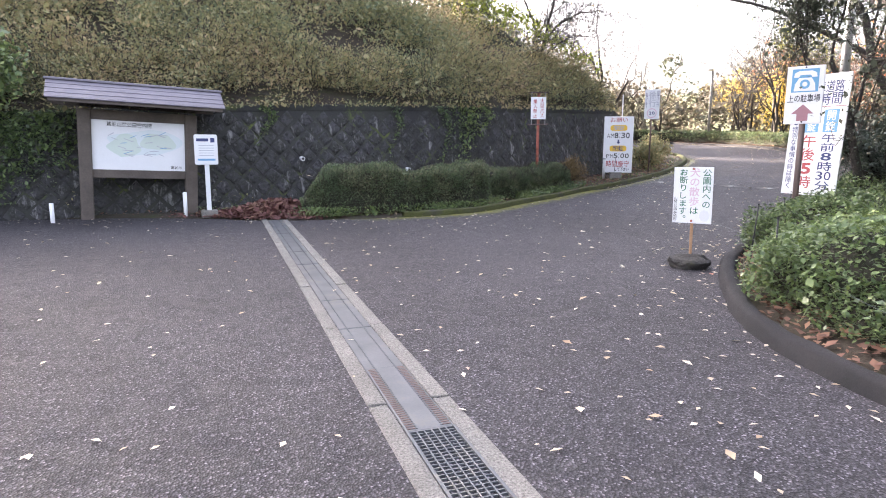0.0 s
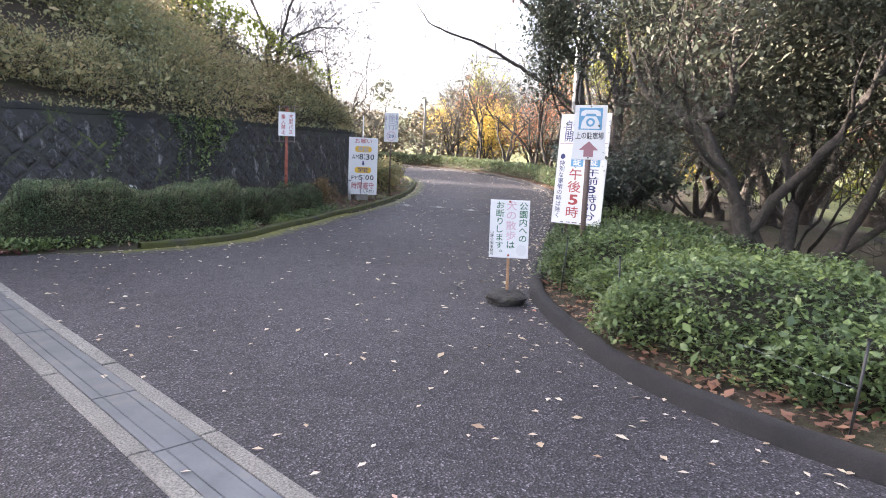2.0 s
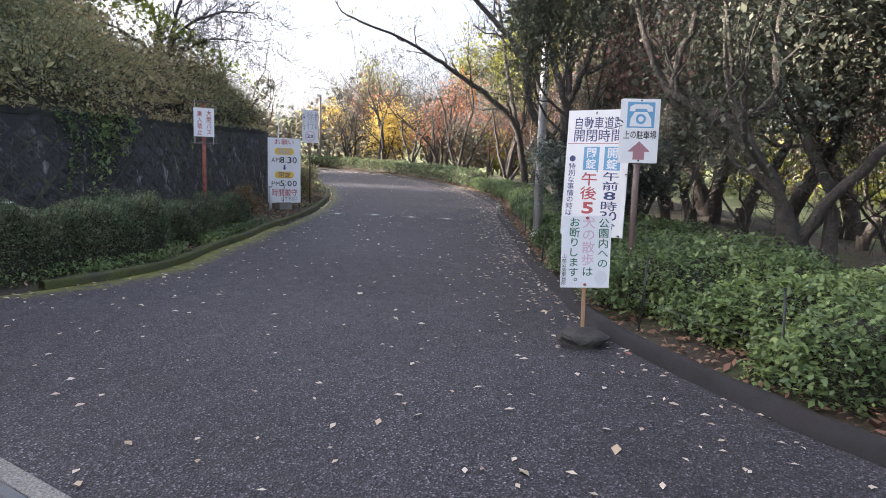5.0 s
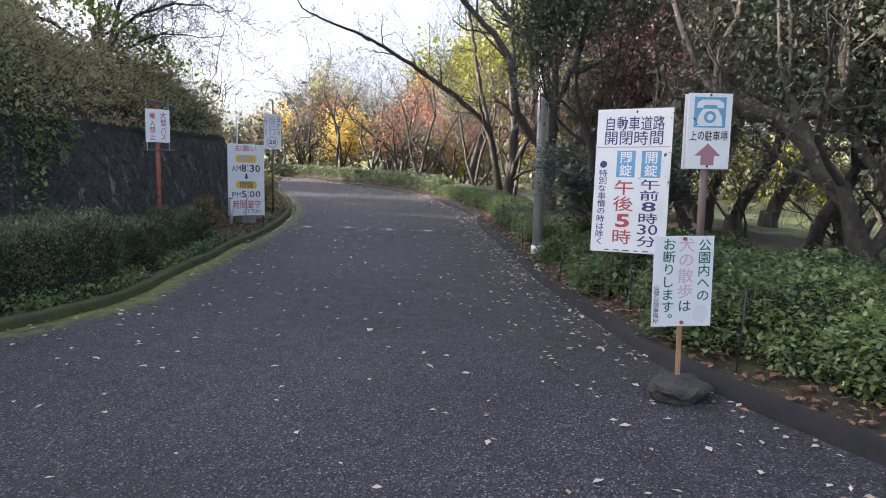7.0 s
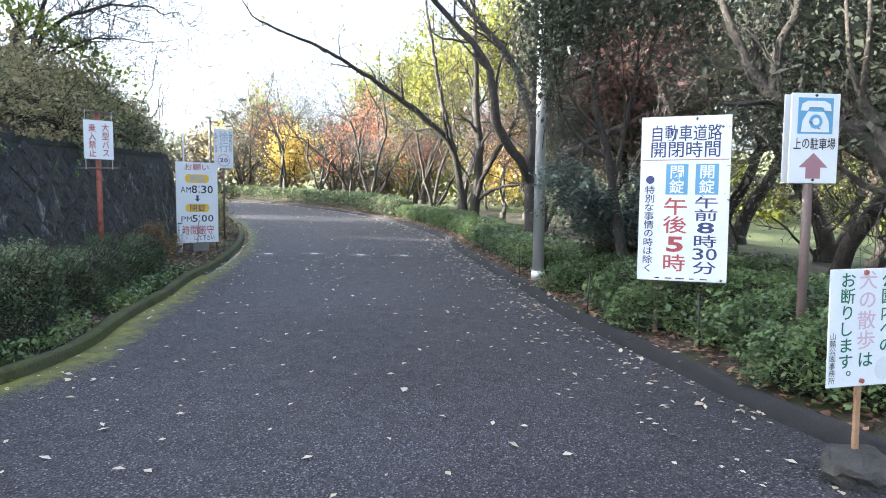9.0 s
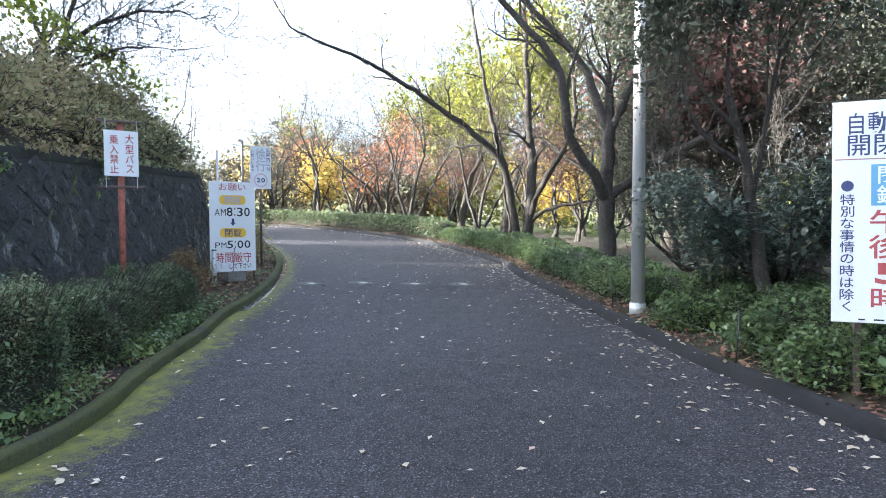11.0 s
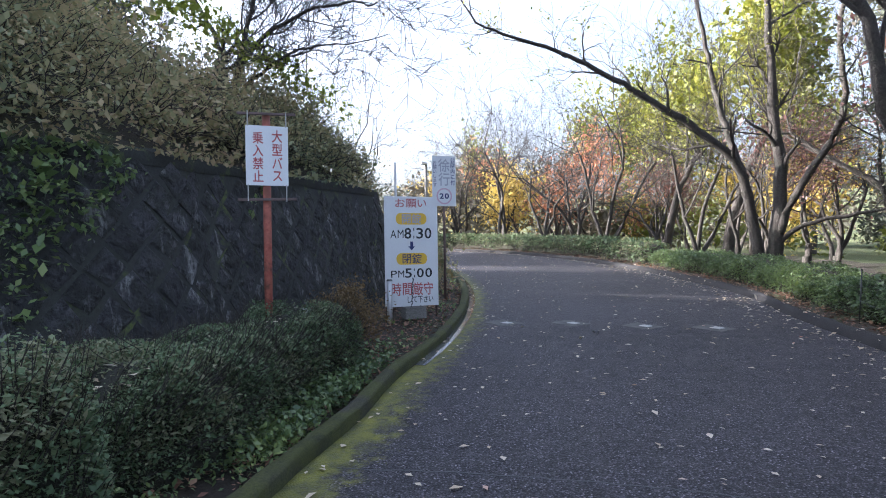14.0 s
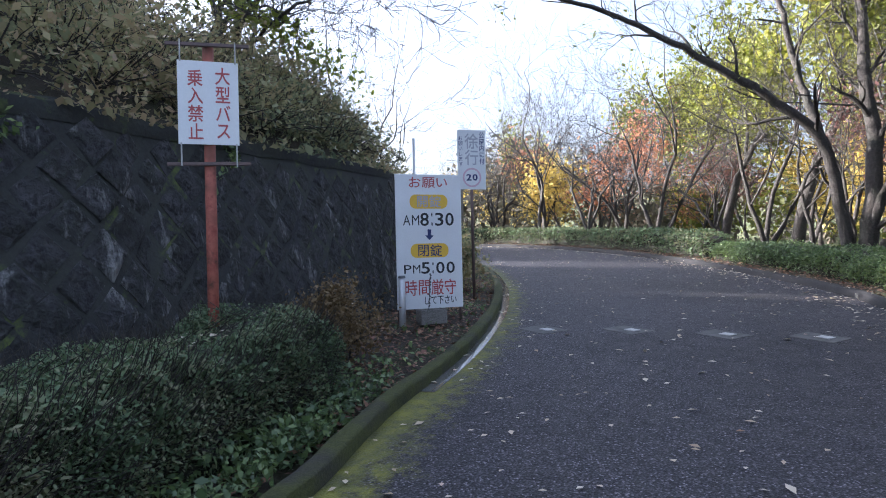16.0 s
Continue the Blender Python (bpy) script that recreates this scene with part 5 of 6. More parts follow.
# the two large cherries by the roadside hedge
def limb_run(points, r0, r1, rng, runs, tips, twigs, top=2, length=1.3, kids=3):
    """A main limb through control points, with twigs grown along it."""
    p = spline(np.asarray(points, float), 0.25)
    w = np.linspace(r0, r1, len(p))
    p[1:-1] += rng.normal(0, 0.018, (len(p) - 2, 3))
    runs.append((p, w, 9 if r0 > 0.07 else 7))
    for i in range(twigs):
        k = int(len(p) * (0.3 + 0.7 * (i + 0.5) / twigs)) if twigs > 1 else len(p) - 1
        k = min(k, len(p) - 2)
        d = unit(p[k + 1] - p[k])
        out = rng.normal(size=3)
        out = unit(out - (out @ d) * d)
        grow(rng, p[k], unit(d + out * 0.9 + [0, 0, 0.25]), length * rng.uniform(0.6, 1.3) * (1.0 - 0.4 * k / len(p)), w[k] * 0.45, 1, top + 1, runs, tips, 0.05, 0.2, kids)
    grow(rng, p[-1], unit(p[-1] - p[-2]), length, w[-1], 1, top + 1, runs, tips, 0.05, 0.2, kids)


def big_cherry(x, y, limbs, seed, label, leaf, per_tip, top=2, kids=3):
    rng = np.random.RandomState(seed)
    thing = tagged(new("cherry_tree"), label, "tree")
    g = float(land(x, y))
    thing.matrix_basis = pose(x, y, g)
    runs, tips = [], []
    for pts, r0, r1, twigs in limbs:
        limb_run(pts, r0, r1, rng, runs, tips, twigs, top, kids=kids)
    tubes("trunk", runs, BARK, thing)
    t = np.array(tips)
    keep = t[rng.rand(len(t)) < per_tip]
    p = np.repeat(keep, 2, 0) + rng.normal(0, 0.15, (len(keep) * 2, 3))
    leaf_cloud("crown", p, 0.04, leaf, thing, kind="stuff", seed=seed)
    return thing


def across(base, away_from=0.0):
    """Limb points given as (to the right, up, back) seen from the road."""
    return [(0.355 * r + 0.934 * b, -0.934 * r + 0.355 * b, u) for r, u, b in base]


big_cherry(16.1, 10.65, [
    (across([(0.00, -0.33, 0.00), (0.02, 0.66, 0.00), (0.00, 1.76, 0.00), (0.06, 3.19, 0.00)]), 0.21, 0.13, 0),
    (across([(0.02, 1.71, 0.00), (0.83, 2.37, -0.22), (2.09, 3.03, -0.55), (3.63, 3.63, -0.99), (5.28, 4.29, -1.32)]), 0.11, 0.035, 7),
    (across([(0.06, 3.08, 0.00), (-0.50, 4.62, 0.22), (-1.32, 5.61, 0.33), (-2.86, 7.26, 0.66)]), 0.11, 0.04, 7),
    (across([(0.00, 1.65, 0.00), (-0.33, 2.20, -0.33), (-0.88, 2.97, -0.55), (-1.10, 4.18, -0.77), (-2.09, 5.39, -0.99), (-3.30, 6.49, -1.32)]), 0.12, 0.04, 7),
    (across([(0.06, 3.08, 0.00), (0.50, 4.18, -0.22), (0.88, 5.72, -0.44), (0.99, 7.48, -0.55)]), 0.10, 0.04, 6),
    (across([(0.55, 3.96, -0.11), (1.65, 4.51, -0.66), (2.59, 5.06, -0.88), (2.97, 5.83, -0.99), (3.74, 7.26, -1.10)]), 0.075, 0.03, 5),
], 51, "dark leafless cherry tree with wide crooked limbs", LEAF_MAROON, 0.7)
big_cherry(22.1, 14.2, [
    (across([(0.00, -0.37, 0.00), (0.12, 0.99, 0.00), (0.25, 2.48, 0.00), (0.12, 4.34, 0.12), (0.00, 7.94, 0.25)]), 0.20, 0.06, 8),
    (across([(-0.15, -0.37, 0.12), (-0.43, 1.49, 0.00), (-0.74, 2.73, -0.25), (-1.49, 3.53, -0.50), (-3.22, 4.75, -1.12), (-4.71, 5.60, -1.74), (-6.00, 6.05, -2.30), (-6.70, 6.35, -2.50)]), 0.15, 0.03, 12),
    (across([(-0.62, 2.48, -0.12), (-0.93, 3.72, 0.25), (-1.24, 5.21, 0.50), (-1.74, 8.18, 0.62)]), 0.10, 0.04, 7),
    (across([(0.12, 0.62, 0.00), (0.43, 1.86, -0.25), (1.49, 3.84, -0.50), (1.43, 5.95, -0.62), (1.98, 7.94, -0.74)]), 0.11, 0.04, 7),
    (across([(0.12, 0.74, 0.00), (0.62, 1.24, -0.37), (1.49, 1.43, -0.62), (2.73, 1.61, -0.99)]), 0.07, 0.025, 4),
], 52, "many-stemmed leafless cherry tree leaning over the road", LEAF_YELLOWGREEN, 0.5)

UP = (0, 0, 1)


def bare(seed, x, y, hgt=1.0, leaf=None, per=0, label="leafless tree with fine spreading twigs", lean=(0, 0)):
    r = random.Random(seed)
    stems = [((r.uniform(-0.1, 0.1), r.uniform(-0.1, 0.1), 0), (lean[0] + r.uniform(-0.35, 0.35), lean[1] + r.uniform(-0.35, 0.35), 1), hgt * r.uniform(2.0, 2.9), 0.055 * hgt) for _ in range(3)]
    return tree("bare_tree" if leaf is None else "autumn_tree", x, y, seed, stems, BARK, leaf, 0.085, per, label, top=4, kids=3, lift=0.06, crook=0.2, puff=0.3)


def leafy_tree(seed, x, y, hgt, leaf, size, per, label, bark=BARK, puff=0.5, name="autumn_tree", kids=4, reach=3.0, low=1.0):
    r = random.Random(seed)
    stems = [((0, 0, 0), (r.uniform(-0.15, 0.15), r.uniform(-0.15, 0.15), 1), hgt * 0.5, 0.021 * hgt)]
    return tree(name, x, y, seed, stems, bark, leaf, size, per, label, top=3, kids=kids, lift=0.1, crook=0.16, puff=puff, reach=reach, low=low)


def repeat(proto, spots, seed):
    r = random.Random(seed)
    for x, y in spots:
        s = r.uniform(0.85, 1.25)
        copy_thing(proto, pose(x, y, float(land(x, y)) - 0.05, 0, 0, r.uniform(0, 360)) @ Matrix.Scale(s, 4))


# leafless trees along the outside of the bend
B1 = bare(61, 25.0, 15.0, 1.3, label="leafless cherry tree with fine spreading twigs")
B2 = bare(62, 26.2, 17.4, 1.55)
B3 = bare(63, 33.0, 25.5, 1.7)
repeat(B1, [(29.0, 20.0), (30.5, 25.6), (33, 33), (33.6, 30.5), (36, 36), (31, 41), (25.5, 52), (27, 13.5), (40, 44), (46, 35)], 1)
repeat(B2, [(31.0, 23.0), (28, 16.6), (31.6, 29), (34.5, 34), (39, 30), (28, 48), (19, 33), (17.5, 27.5), (44, 30), (45, 46), (21.5, 11.5)], 2)
repeat(B3, [(36, 22), (41, 38), (35, 44), (18.5, 40), (15, 30), (20, 48), (48, 30), (33, 50), (24.5, 11)], 3)

# coloured trees beyond the road
YG = leafy_tree(71, 30.5, 17.6, 11.0, LEAF_YELLOWGREEN, 0.13, 40, "tall sunlit yellow-green tree beyond the hedge", puff=0.6)
repeat(YG, [(34.5, 21.5), (44, 26), (48, 41), (54, 33), (38, 10), (50, 18), (30, 9)], 4)
YE = leafy_tree(72, 33.8, 29.4, 4.0, LEAF_YELLOW, 0.09, 14, "bright yellow autumn tree beyond the bend", puff=0.5)
repeat(YE, [(36.5, 18.2), (34.0, 14.6), (41, 34), (44, 27.5), (40, 41)], 5)
RE = leafy_tree(73, 38.0, 29.0, 5.2, LEAF_RED, 0.085, 8, "orange-red autumn tree beyond the bend", puff=0.5)
repeat(RE, [(36.5, 27.2), (37.5, 33), (40.0, 24.5), (46, 31)], 6)
MA = leafy_tree(74, 25.4, 14.0, 5.0, LEAF_MAROON, 0.055, 20, "thin maroon-leaved maple behind the hedge", puff=0.45)
repeat(MA, [(36, 21), (20.5, 9.5), (18, 8.2)], 7)

# thin leafless trees inside the woods
repeat(MA, [(16.0, 3.6), (17.4, 7.4)], 17)
TW = bare(64, 14.0, 3.2, 0.8, label="thin leafless tree among the evergreens")
repeat(TW, [(11.5, 4.6), (17.2, 6.0), (12.4, -1.6), (19.6, 4.0), (10.6, 1.6), (15.6, 8.6), (21, 8)], 18)


def far_woods():
    """Woods beyond the park, too far to tell tree from tree."""
    rng = np.random.RandomState(15)
    for name, leaf, n, lo, hi, tall, words in (("far_woods", LEAF_FAR, 60, 46, 80, 5.5, "distant mixed woods in autumn colours"), ("far_yellow_woods", LEAF_YELLOWGREEN, 10, 44, 66, 4.0, "distant sunlit yellow-green woods"), ("far_dark_woods", LEAF_DARK, 26, 60, 90, 7.0, "distant dark evergreen woods")):
        ps = []
        for i in range(n):
            a = radians((58 if "yellow" in name else 12) + (60 if "yellow" in name else 112) * (i + rng.rand()) / n)
            d = rng.uniform(lo, hi)
            x, y = math.sin(a) * d, math.cos(a) * d
            g = float(land(x, y))
            for q in range(5):
                c = rng.normal(0, 1, 3) * [2.2, 2.2, 0.25 * tall] + [x, y, g + tall * rng.uniform(0.25, 0.75)]
                r = rng.uniform(1.0, 2.2)
                v = rng.normal(size=(170, 3))
                v /= np.linalg.norm(v, axis=1)[:, None]
                ps.append(c + v * r * rng.uniform(0.5, 1.1, (170, 1)))
        tagged(leaf_cloud(name, np.vstack(ps), 0.22, leaf, seed=len(name)), words, "woods", kind="stuff")


far_woods()

# dark evergreen woods
EV = leafy_tree(81, 12.4, 5.0, 7.0, LEAF_DARK, 0.041, 105, "dark evergreen tree with dense low crown", PALEBARK, 0.42, "evergreen_tree", reach=2.6, low=2.4)
EW = tree("evergreen_tree", 9.2, 4.2, 82, [((0, 0, 0), (0.25, 0.2, 1), 2.8, 0.12), ((0.12, -0.1, 0), (0.1, -0.9, 0.9), 3.0, 0.10), ((-0.1, 0.05, 0), (-0.25, 0.3, 1), 3.0, 0.11), ((0.1, 0.1, 0.05), (0.7, -1.2, 0.35), 3.0, 0.07)], PALEBARK, LEAF_DARK, 0.034, 52, "many-stemmed evergreen tree with pale bark", top=3, kids=4, puff=0.42, reach=2.7, low=1.9)
EF = leafy_tree(83, -7.5, 25, 8.0, LEAF_DARK, 0.085, 50, "dark evergreen tree of the hilltop and added sun screen", BARK, 0.5, "evergreen_tree", reach=3.2, low=1.6)
repeat(EV, [(18.6, 7.0), (13.4, -0.5), (17.5, 2.6), (19.5, 6.4), (10.0, -4.0), (16.5, -4), (22, 9), (22.5, 3)], 8)
for x, y, size in ((20.8, 7.6, 1.6), (19.6, 3.6, 1.55), (24.5, 5.5, 1.75), (16.0, 0.6, 1.5), (25.5, 10.0, 1.5), (14.5, -5.0, 1.6)):
    copy_thing(EV, pose(x, y, float(land(x, y)) - 0.05, 0, 0, 47 * x) @ Matrix.Scale(size, 4))
# the copy at (7.3, 0.0) is out of view, placed to shade the near kerb
repeat(EW, [(11.8, 1.2), (7.3, 0.0), (18.4, 9.0)], 9)

# an open-crowned tree whose leafy limbs reach out over the bed
tree("evergreen_tree", 10.87, 7.8, 85, [((0, 0, 0), (-0.05, 0.04, 1), 3.0, 0.095)], BARK, LEAF_DARK, 0.034, 26, "dark evergreen tree with open crown over the bed", top=4, kids=4, crook=0.1, puff=0.25, reach=1.55, low=3.0)


def spreading_bush(x, y, seed):
    """A small crooked-stemmed evergreen with a flat spreading crown."""
    rng = np.random.RandomState(seed)
    thing = tagged(new("evergreen_bush"), "low crooked evergreen bush with flat dark crown", "bush")
    thing.matrix_basis = pose(x, y, float(land(x, y)) - 0.03)
    runs, tips = [], []
    for i in range(7):
        a = 6.28 * i / 7 + rng.uniform(-0.3, 0.3)
        r = rng.uniform(0.55, 0.95)
        tip = np.array([math.cos(a) * r, math.sin(a) * r, rng.uniform(1.25, 1.6)])
        limb_run([(0, 0, -0.1), (tip[0] * 0.1, tip[1] * 0.15, 0.5), (tip[0] * 0.55, tip[1] * 0.5, 0.95), tip], 0.05, 0.015, rng, runs, tips, 4, 1, 0.5)
    tubes("stem_cluster", runs, BARK, thing)
    t = np.array([q for q in tips if q[2] > 0.95])
    n = 1 + 16000 // len(t)
    p = np.repeat(t, n, 0) + rng.normal(0, 1, (len(t) * n, 3)) * [0.17, 0.17, 0.12]
    leaf_cloud("leaves", p, 0.036, LEAF_BUSH, thing, kind="stuff", seed=seed, flat=0.4)


spreading_bush(11.35, 7.85, 31)

# a crooked tree at the edge of the woods
def seen_right(base):
    return [(-0.127 * r + 0.992 * d, -0.992 * r - 0.127 * d, u) for r, u, d in base]


big_cherry(8.9, 4.6, [
    (seen_right([(0.05, -0.3, 0), (0.0, 0.6, 0), (-0.25, 1.4, 0), (-0.65, 2.0, 0), (-1.0, 2.35, 0)]), 0.14, 0.095, 0),
    (seen_right([(-0.95, 2.3, 0), (-1.45, 2.5, 0), (-1.75, 2.8, 0), (-2.1, 3.35, 0), (-2.4, 4.2, 0.1)]), 0.085, 0.03, 6),
    (seen_right([(-1.7, 2.75, 0), (-1.6, 3.3, 0.1), (-1.35, 4.1, 0.1), (-1.2, 5.2, 0.2)]), 0.06, 0.03, 6),
    (seen_right([(-0.9, 2.3, 0), (-0.5, 2.4, -0.1), (-0.3, 2.7, -0.1), (-0.35, 3.3, -0.1), (-0.3, 4.6, 0)]), 0.08, 0.03, 6),
    (seen_right([(0.0, 0.7, 0), (0.5, 1.5, 0.2), (1.2, 2.6, 0.4), (1.6, 4.4, 0.5)]), 0.08, 0.03, 6),
], 54, "crooked dark-barked tree at the edge of the woods", LEAF_DARK, 3.0)

# trees on the hill
big_cherry(12.0, 22.3, [
    (across([(0, -0.4, 0), (0.05, 0.6, 0), (0.0, 1.3, 0)]), 0.2, 0.15, 0),
    (across([(0, 1.2, 0), (0.5, 1.9, -0.3), (1.3, 2.3, -0.6), (2.7, 2.5, -1.0), (3.8, 2.3, -1.3)]), 0.065, 0.016, 14),
    (across([(0, 0.9, 0), (0.8, 1.4, -0.5), (2.0, 1.7, -1.0), (3.2, 1.6, -1.5)]), 0.055, 0.014, 13),
    (across([(0, 1.2, 0), (0.3, 2.4, 0), (0.9, 3.6, -0.2), (1.9, 4.6, -0.5)]), 0.075, 0.02, 13),
    (across([(0, 1.2, 0), (-0.5, 2.6, 0.2), (-1.3, 3.8, 0.4), (-2.2, 4.8, 0.6)]), 0.075, 0.02, 12),
    (across([(0, 1.2, 0), (-0.8, 1.9, -0.4), (-2.0, 2.6, -0.7), (-3.0, 3.0, -0.9)]), 0.06, 0.016, 12),
], 53, "large leafless cherry tree on the hillside", LEAF_DRY, 0.015, 3)
# front ones crown the hill; those behind are unseen, added to block the sun
repeat(EF, [(-13, 22), (-2, 24.5), (3.5, 26), (8.0, 26.5), (-18, 27), (0, 31), (11, 31), (6, 33), (-9, 32), (13, 36), (9, 40), (14, 32), (14.5, 45), (17, 41), (18.5, 36), (20, 40.5)], 10)


# ---- stakes and cord along the shrub bed ----
def stakes():
    spots = [(3.87, 2.3, 0.62), (4.95, 4.4, 0.72), (6.05, 5.75, 0.72), (7.9, 6.95, 0.6), (9.5, 8.3, 0.62), (12.4, 9.95, 0.5), (15.3, 11.6, 0.75)]
    for i, (x, y, hgt) in enumerate(spots):
        g = float(land(x, y))
        s = tagged(new("garden_stake"), "thin black plastic stake in the shrub bed", "stake", "stakes along the bed")
        s.matrix_basis = pose(x, y, g, 3 * (-1) ** i, 2, 0)
        part("rod", rod((0, 0, -0.1), (0, 0, hgt), 0.009, sides=8), PLASTIC, s, smooth=True)
        part("cap", rod((0, 0, hgt), (0, 0, hgt + 0.02), 0.013, sides=8), PLASTIC, s)
    runs = []
    for (x0, y0, a), (x1, y1, b) in zip(spots[:-1], spots[1:]):
        t = np.linspace(0, 1, 10)
        xs, ys = x0 + (x1 - x0) * t, y0 + (y1 - y0) * t
        z = land(xs, ys) + 0.33 - 0.25 * t * (1 - t)
        runs.append((np.column_stack([xs, ys, z]), np.full(10, 0.0025), 5))
    tagged(tubes("cord", runs, CORD), "thin grey cord strung between stakes", "cord")


stakes()


# ---- fallen leaves ----
def fallen():
    rng = np.random.RandomState(77)
    ps = []
    x, y = rng.uniform(-9, 30, 45000), rng.uniform(0.5, 34, 45000)
    dl, _ = away(x, y, LEFT_PLAN)
    dr, _ = away(x, y, RIGHT_PLAN)
    inside = (dl < -0.02) & (dr > 0.02)
    density = 0.075 + 0.4 * np.exp(-np.abs(dl) / 0.7) + 0.75 * np.exp(-dr / 0.5) + 0.10 * np.exp(-dr / 2.5)
    keep = inside & (rng.rand(45000) < density)
    x, y = x[keep], y[keep]
    tagged(leaf_cloud("fallen_leaves", np.column_stack([x, y, slope(x, y) + 0.012]), 0.034, LEAF_FALLEN, seed=3, flat=0.9, stretch=1.75, spread=0.25), "pale fallen leaves lying on the road", "leaves", kind="stuff")
    # litter on the verges
    n = 70000
    x, y = np.concatenate([rng.uniform(-6, 24, n), rng.uniform(6, 17, 30000)]), np.concatenate([rng.uniform(1, 26, n), rng.uniform(13, 21, 30000)])
    n += 30000
    dl, _ = away(x, y, LEFT_PLAN)
    dr, _ = away(x, y, RIGHT_PLAN)
    dh, _ = away(x, y, HILL_FOOT)
    verge = ((dl > 0.16) & (dh < -0.3)) | ((dr < -0.2) & (dr > -3.2))
    keep = verge & (rng.rand(n) < 0.55)
    x, y = x[keep], y[keep]
    tagged(leaf_cloud("leaf_litter", np.column_stack([x, y, land(x, y) + 0.03 + 0.03 * rng.rand(len(x))]), 0.032, LEAF_BROWN, seed=4, flat=0.7), "brown leaf litter on the soil verges", "leaves", kind="stuff")
    # more of it caught behind the asphalt kerb
    k = rng.randint(0, len(KERB_RIGHT) - 1, 9000)
    q = beside(KERB_RIGHT, -0.2)[k] - side_of(KERB_RIGHT)[k] * np.abs(rng.normal(0, 0.25, 9000))[:, None] + rng.normal(0, 0.12, (9000, 2))
    d, _ = away(q[:, 0], q[:, 1], RIGHT_PLAN)
    q = q[(d < -0.17) & (q[:, 1] > 0)]
    tagged(leaf_cloud("kerbside_litter", np.column_stack([q, land(q[:, 0], q[:, 1]) + 0.03 + 0.03 * rng.rand(len(q))]), 0.04, LEAF_BROWN, seed=24, flat=0.7), "brown leaves gathered behind the asphalt kerb", "leaves", kind="stuff")
    # leaves lying along and over the asphalt kerb
    k = rng.randint(0, len(KERB_RIGHT) - 1, 2000)
    off = rng.normal(0.12, 0.28, 2000)
    q = KERB_RIGHT[k] + side_of(KERB_RIGHT)[k] * off[:, None] + rng.normal(0, 0.1, (2000, 2))
    d, _ = away(q[:, 0], q[:, 1], RIGHT_PLAN)
    keep = (d > -0.13) & (q[:, 0] > 6.5) & (q[:, 1] < 34)
    q, d = q[keep], d[keep]
    tagged(leaf_cloud("kerb_leaves", np.column_stack([q, slope(q[:, 0], q[:, 1]) + np.interp(d, [-0.1, -0.03, 0.03], [0.145, 0.135, 0.012])]), 0.036, LEAF_FALLEN, seed=25, flat=0.8), "fallen leaves lying along the asphalt kerb", "leaves", kind="stuff")
    # the heap where the drain meets the wall
    n = 7000
    x, y = rng.normal(1.1, 0.75, n), rng.normal(13.6, 0.42, n)
    z = land(x, y) + 0.34 * np.exp(-((x - 1.1) / 0.9) ** 2 - ((y - 13.75) / 0.5) ** 2) * rng.rand(n) + 0.02
    tagged(leaf_cloud("leaf_heap", np.column_stack([x, y, z]), 0.045, LEAF_HEAP, seed=5, flat=0.4), "heap of reddish brown leaves against the wall", "leaves", kind="stuff")
    # stray leaves caught on the clipped hedges
    k = np.concatenate([HEDGE_L1[rng.randint(0, len(HEDGE_L1), 60)], HEDGE_L2[rng.randint(0, len(HEDGE_L2), 50)]]) + rng.normal(0, 0.22, (110, 2))
    top = np.concatenate([np.full(60, 0.79), np.full(50, 0.62)])
    tagged(leaf_cloud("caught_leaves", np.column_stack([k, land(k[:, 0], k[:, 1]) + top]), 0.045, LEAF_FALLEN, seed=21, flat=0.85), "fallen leaves caught on the hedge tops", "leaves", kind="stuff")
    # green weeds and seedlings at the hedges' road side
    k = np.concatenate([beside(HEDGE_L2, -0.78)[rng.randint(4, len(HEDGE_L2), 5200)], beside(HEDGE_L1, -0.66)[rng.randint(0, len(HEDGE_L1), 4200)]])
    centre = np.repeat(rng.normal(0, 0.16, (188, 2)), 50, 0)
    q = k[np.repeat(np.arange(0, 9400, 50), 50)] + centre + rng.normal(0, 0.09, (9400, 2))
    d, _ = away(q[:, 0], q[:, 1], LEFT_PLAN)
    q = q[d > 0.18]
    tagged(leaf_cloud("hedge_foot_weeds", np.column_stack([q, land(q[:, 0], q[:, 1]) + 0.03 + 0.17 * rng.rand(len(q)) ** 1.5]), 0.026, LEAF_SHRUB, seed=26), "green weeds and seedlings at the hedge foot", "weeds", kind="stuff")
    # low weeds on both verges
    n = 60000
    x, y = rng.uniform(-6, 24, n), rng.uniform(0, 26, n)
    dl, _ = away(x, y, LEFT_PLAN)
    dr, _ = away(x, y, RIGHT_PLAN)
    dh, _ = away(x, y, HILL_FOOT)
    clump = np.sin(x * 2.1 + 1) * np.sin(y * 2.7) + 0.5 * np.sin(x * 5.3) * np.sin(y * 4.7)
    keep = (((dl > 0.18) & (dh < -0.3)) | ((dr < -0.4) & (dr > -1.2))) & (clump > 0.05)
    x, y = x[keep], y[keep]
    tagged(leaf_cloud("verge_weeds", np.column_stack([x, y, land(x, y) + 0.02 + 0.1 * rng.rand(len(x))]), 0.03, LEAF_SHRUB, seed=14), "low green weeds on the verges", "weeds", kind="stuff")


fallen()


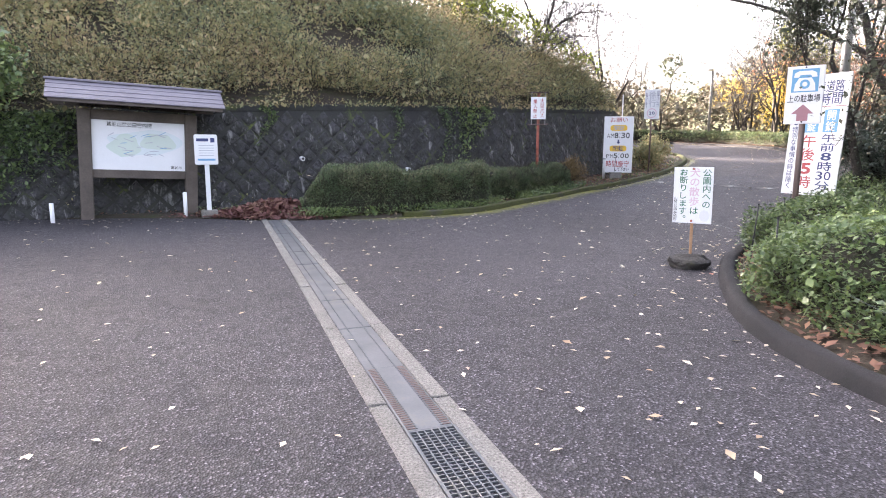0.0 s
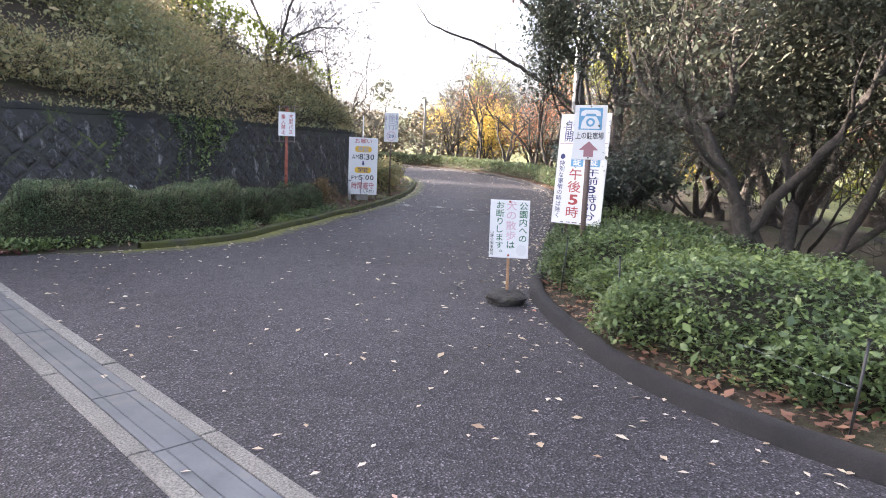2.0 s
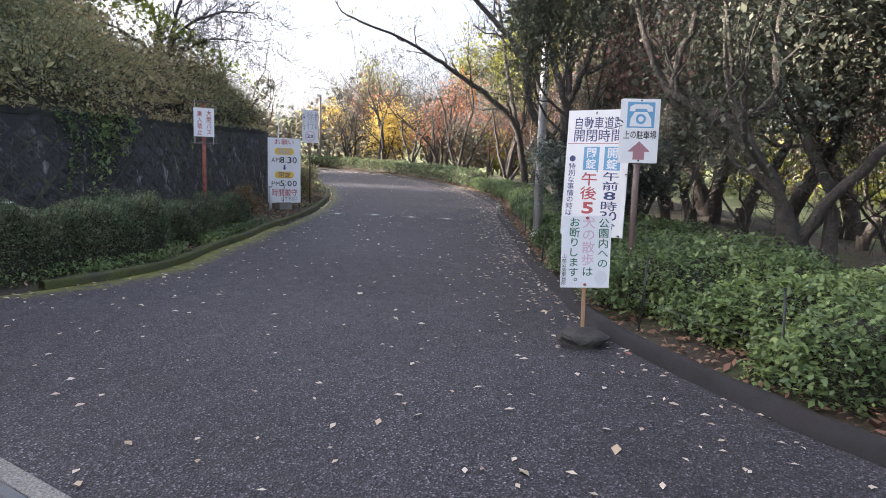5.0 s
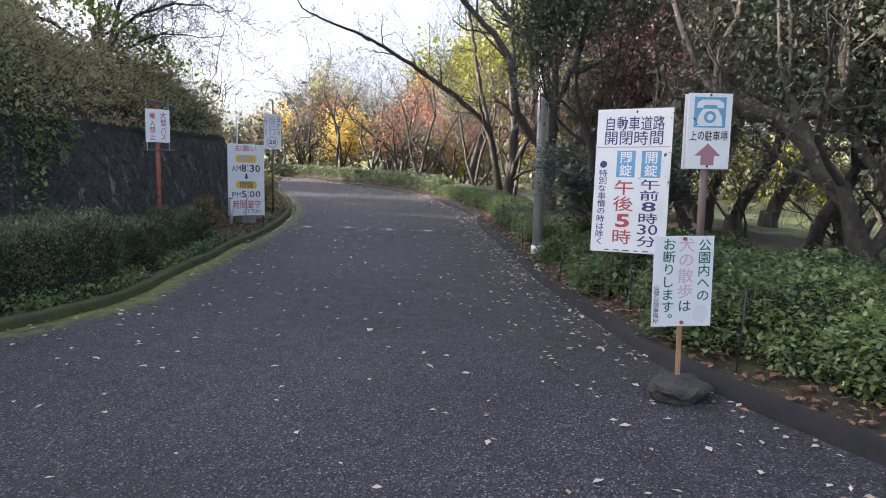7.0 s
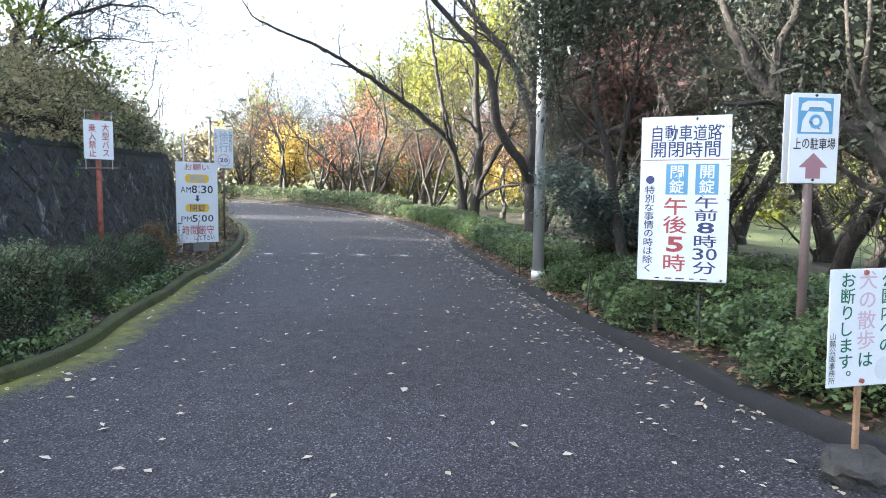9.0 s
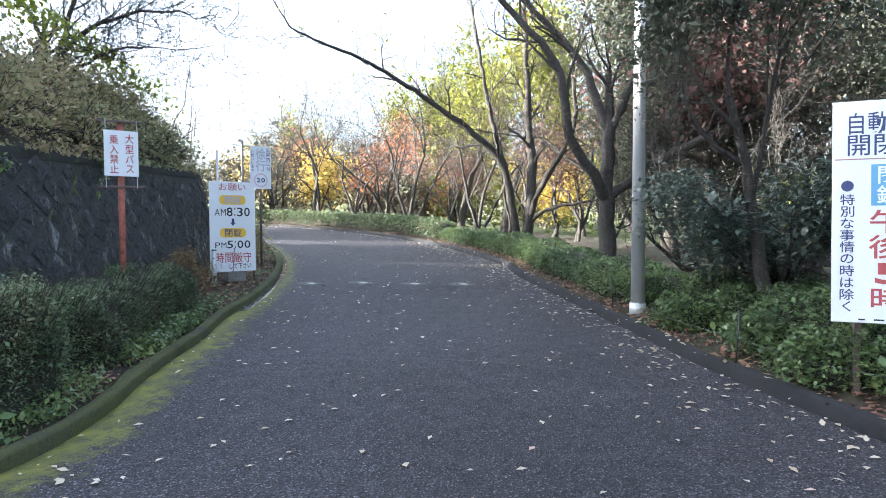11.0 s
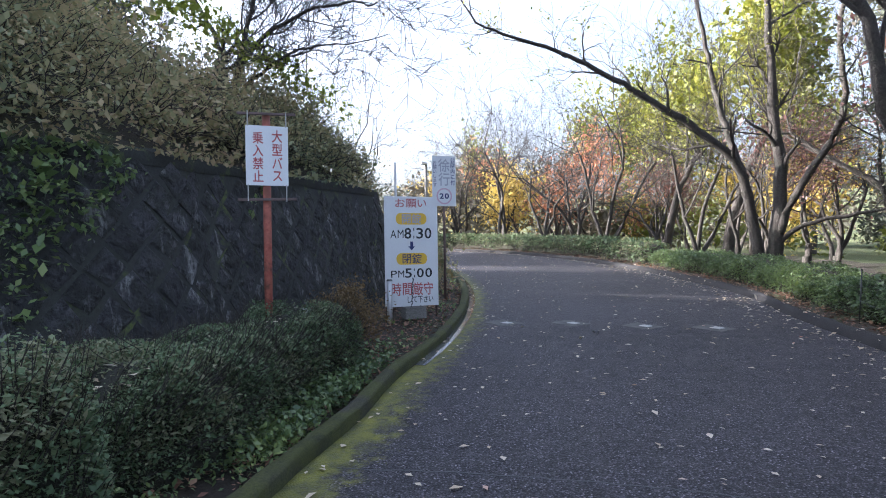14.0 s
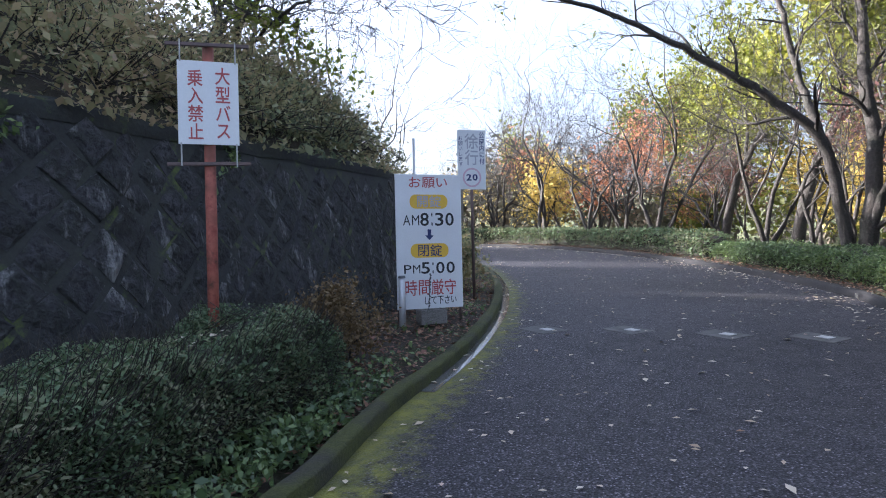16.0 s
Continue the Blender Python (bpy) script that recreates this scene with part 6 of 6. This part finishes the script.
# ---- weep pipes ----
for px, z in ((1.75, 1.2), (9.95, 0.75), (4.6, 0.9)):
    k = int(np.argmin(np.abs(WALL_TOP[:, 0] - px)))
    p, out, _, hgt = wall_frame(k)
    q = p + out * (0.2 * (hgt - z) - 0.02)
    a = tagged(new("weep_pipe"), "white plastic drain pipe end in the wall", "pipe")
    a.matrix_basis = Matrix.Translation((q[0], q[1], z))
    bm = rod((0, 0, 0), (out[0] * 0.17, out[1] * 0.17, -0.01), 0.05, sides=16)
    part("pipe", bm, WHITE, a, smooth=False)
    # the pipe is solid: a black disc paints the shade of its hollow
    part("bore", rod((out[0] * 0.16, out[1] * 0.16, -0.01), (out[0] * 0.173, out[1] * 0.173, -0.01), 0.035, sides=16), BLACK, a, "black disc painted for the shaded pipe bore")
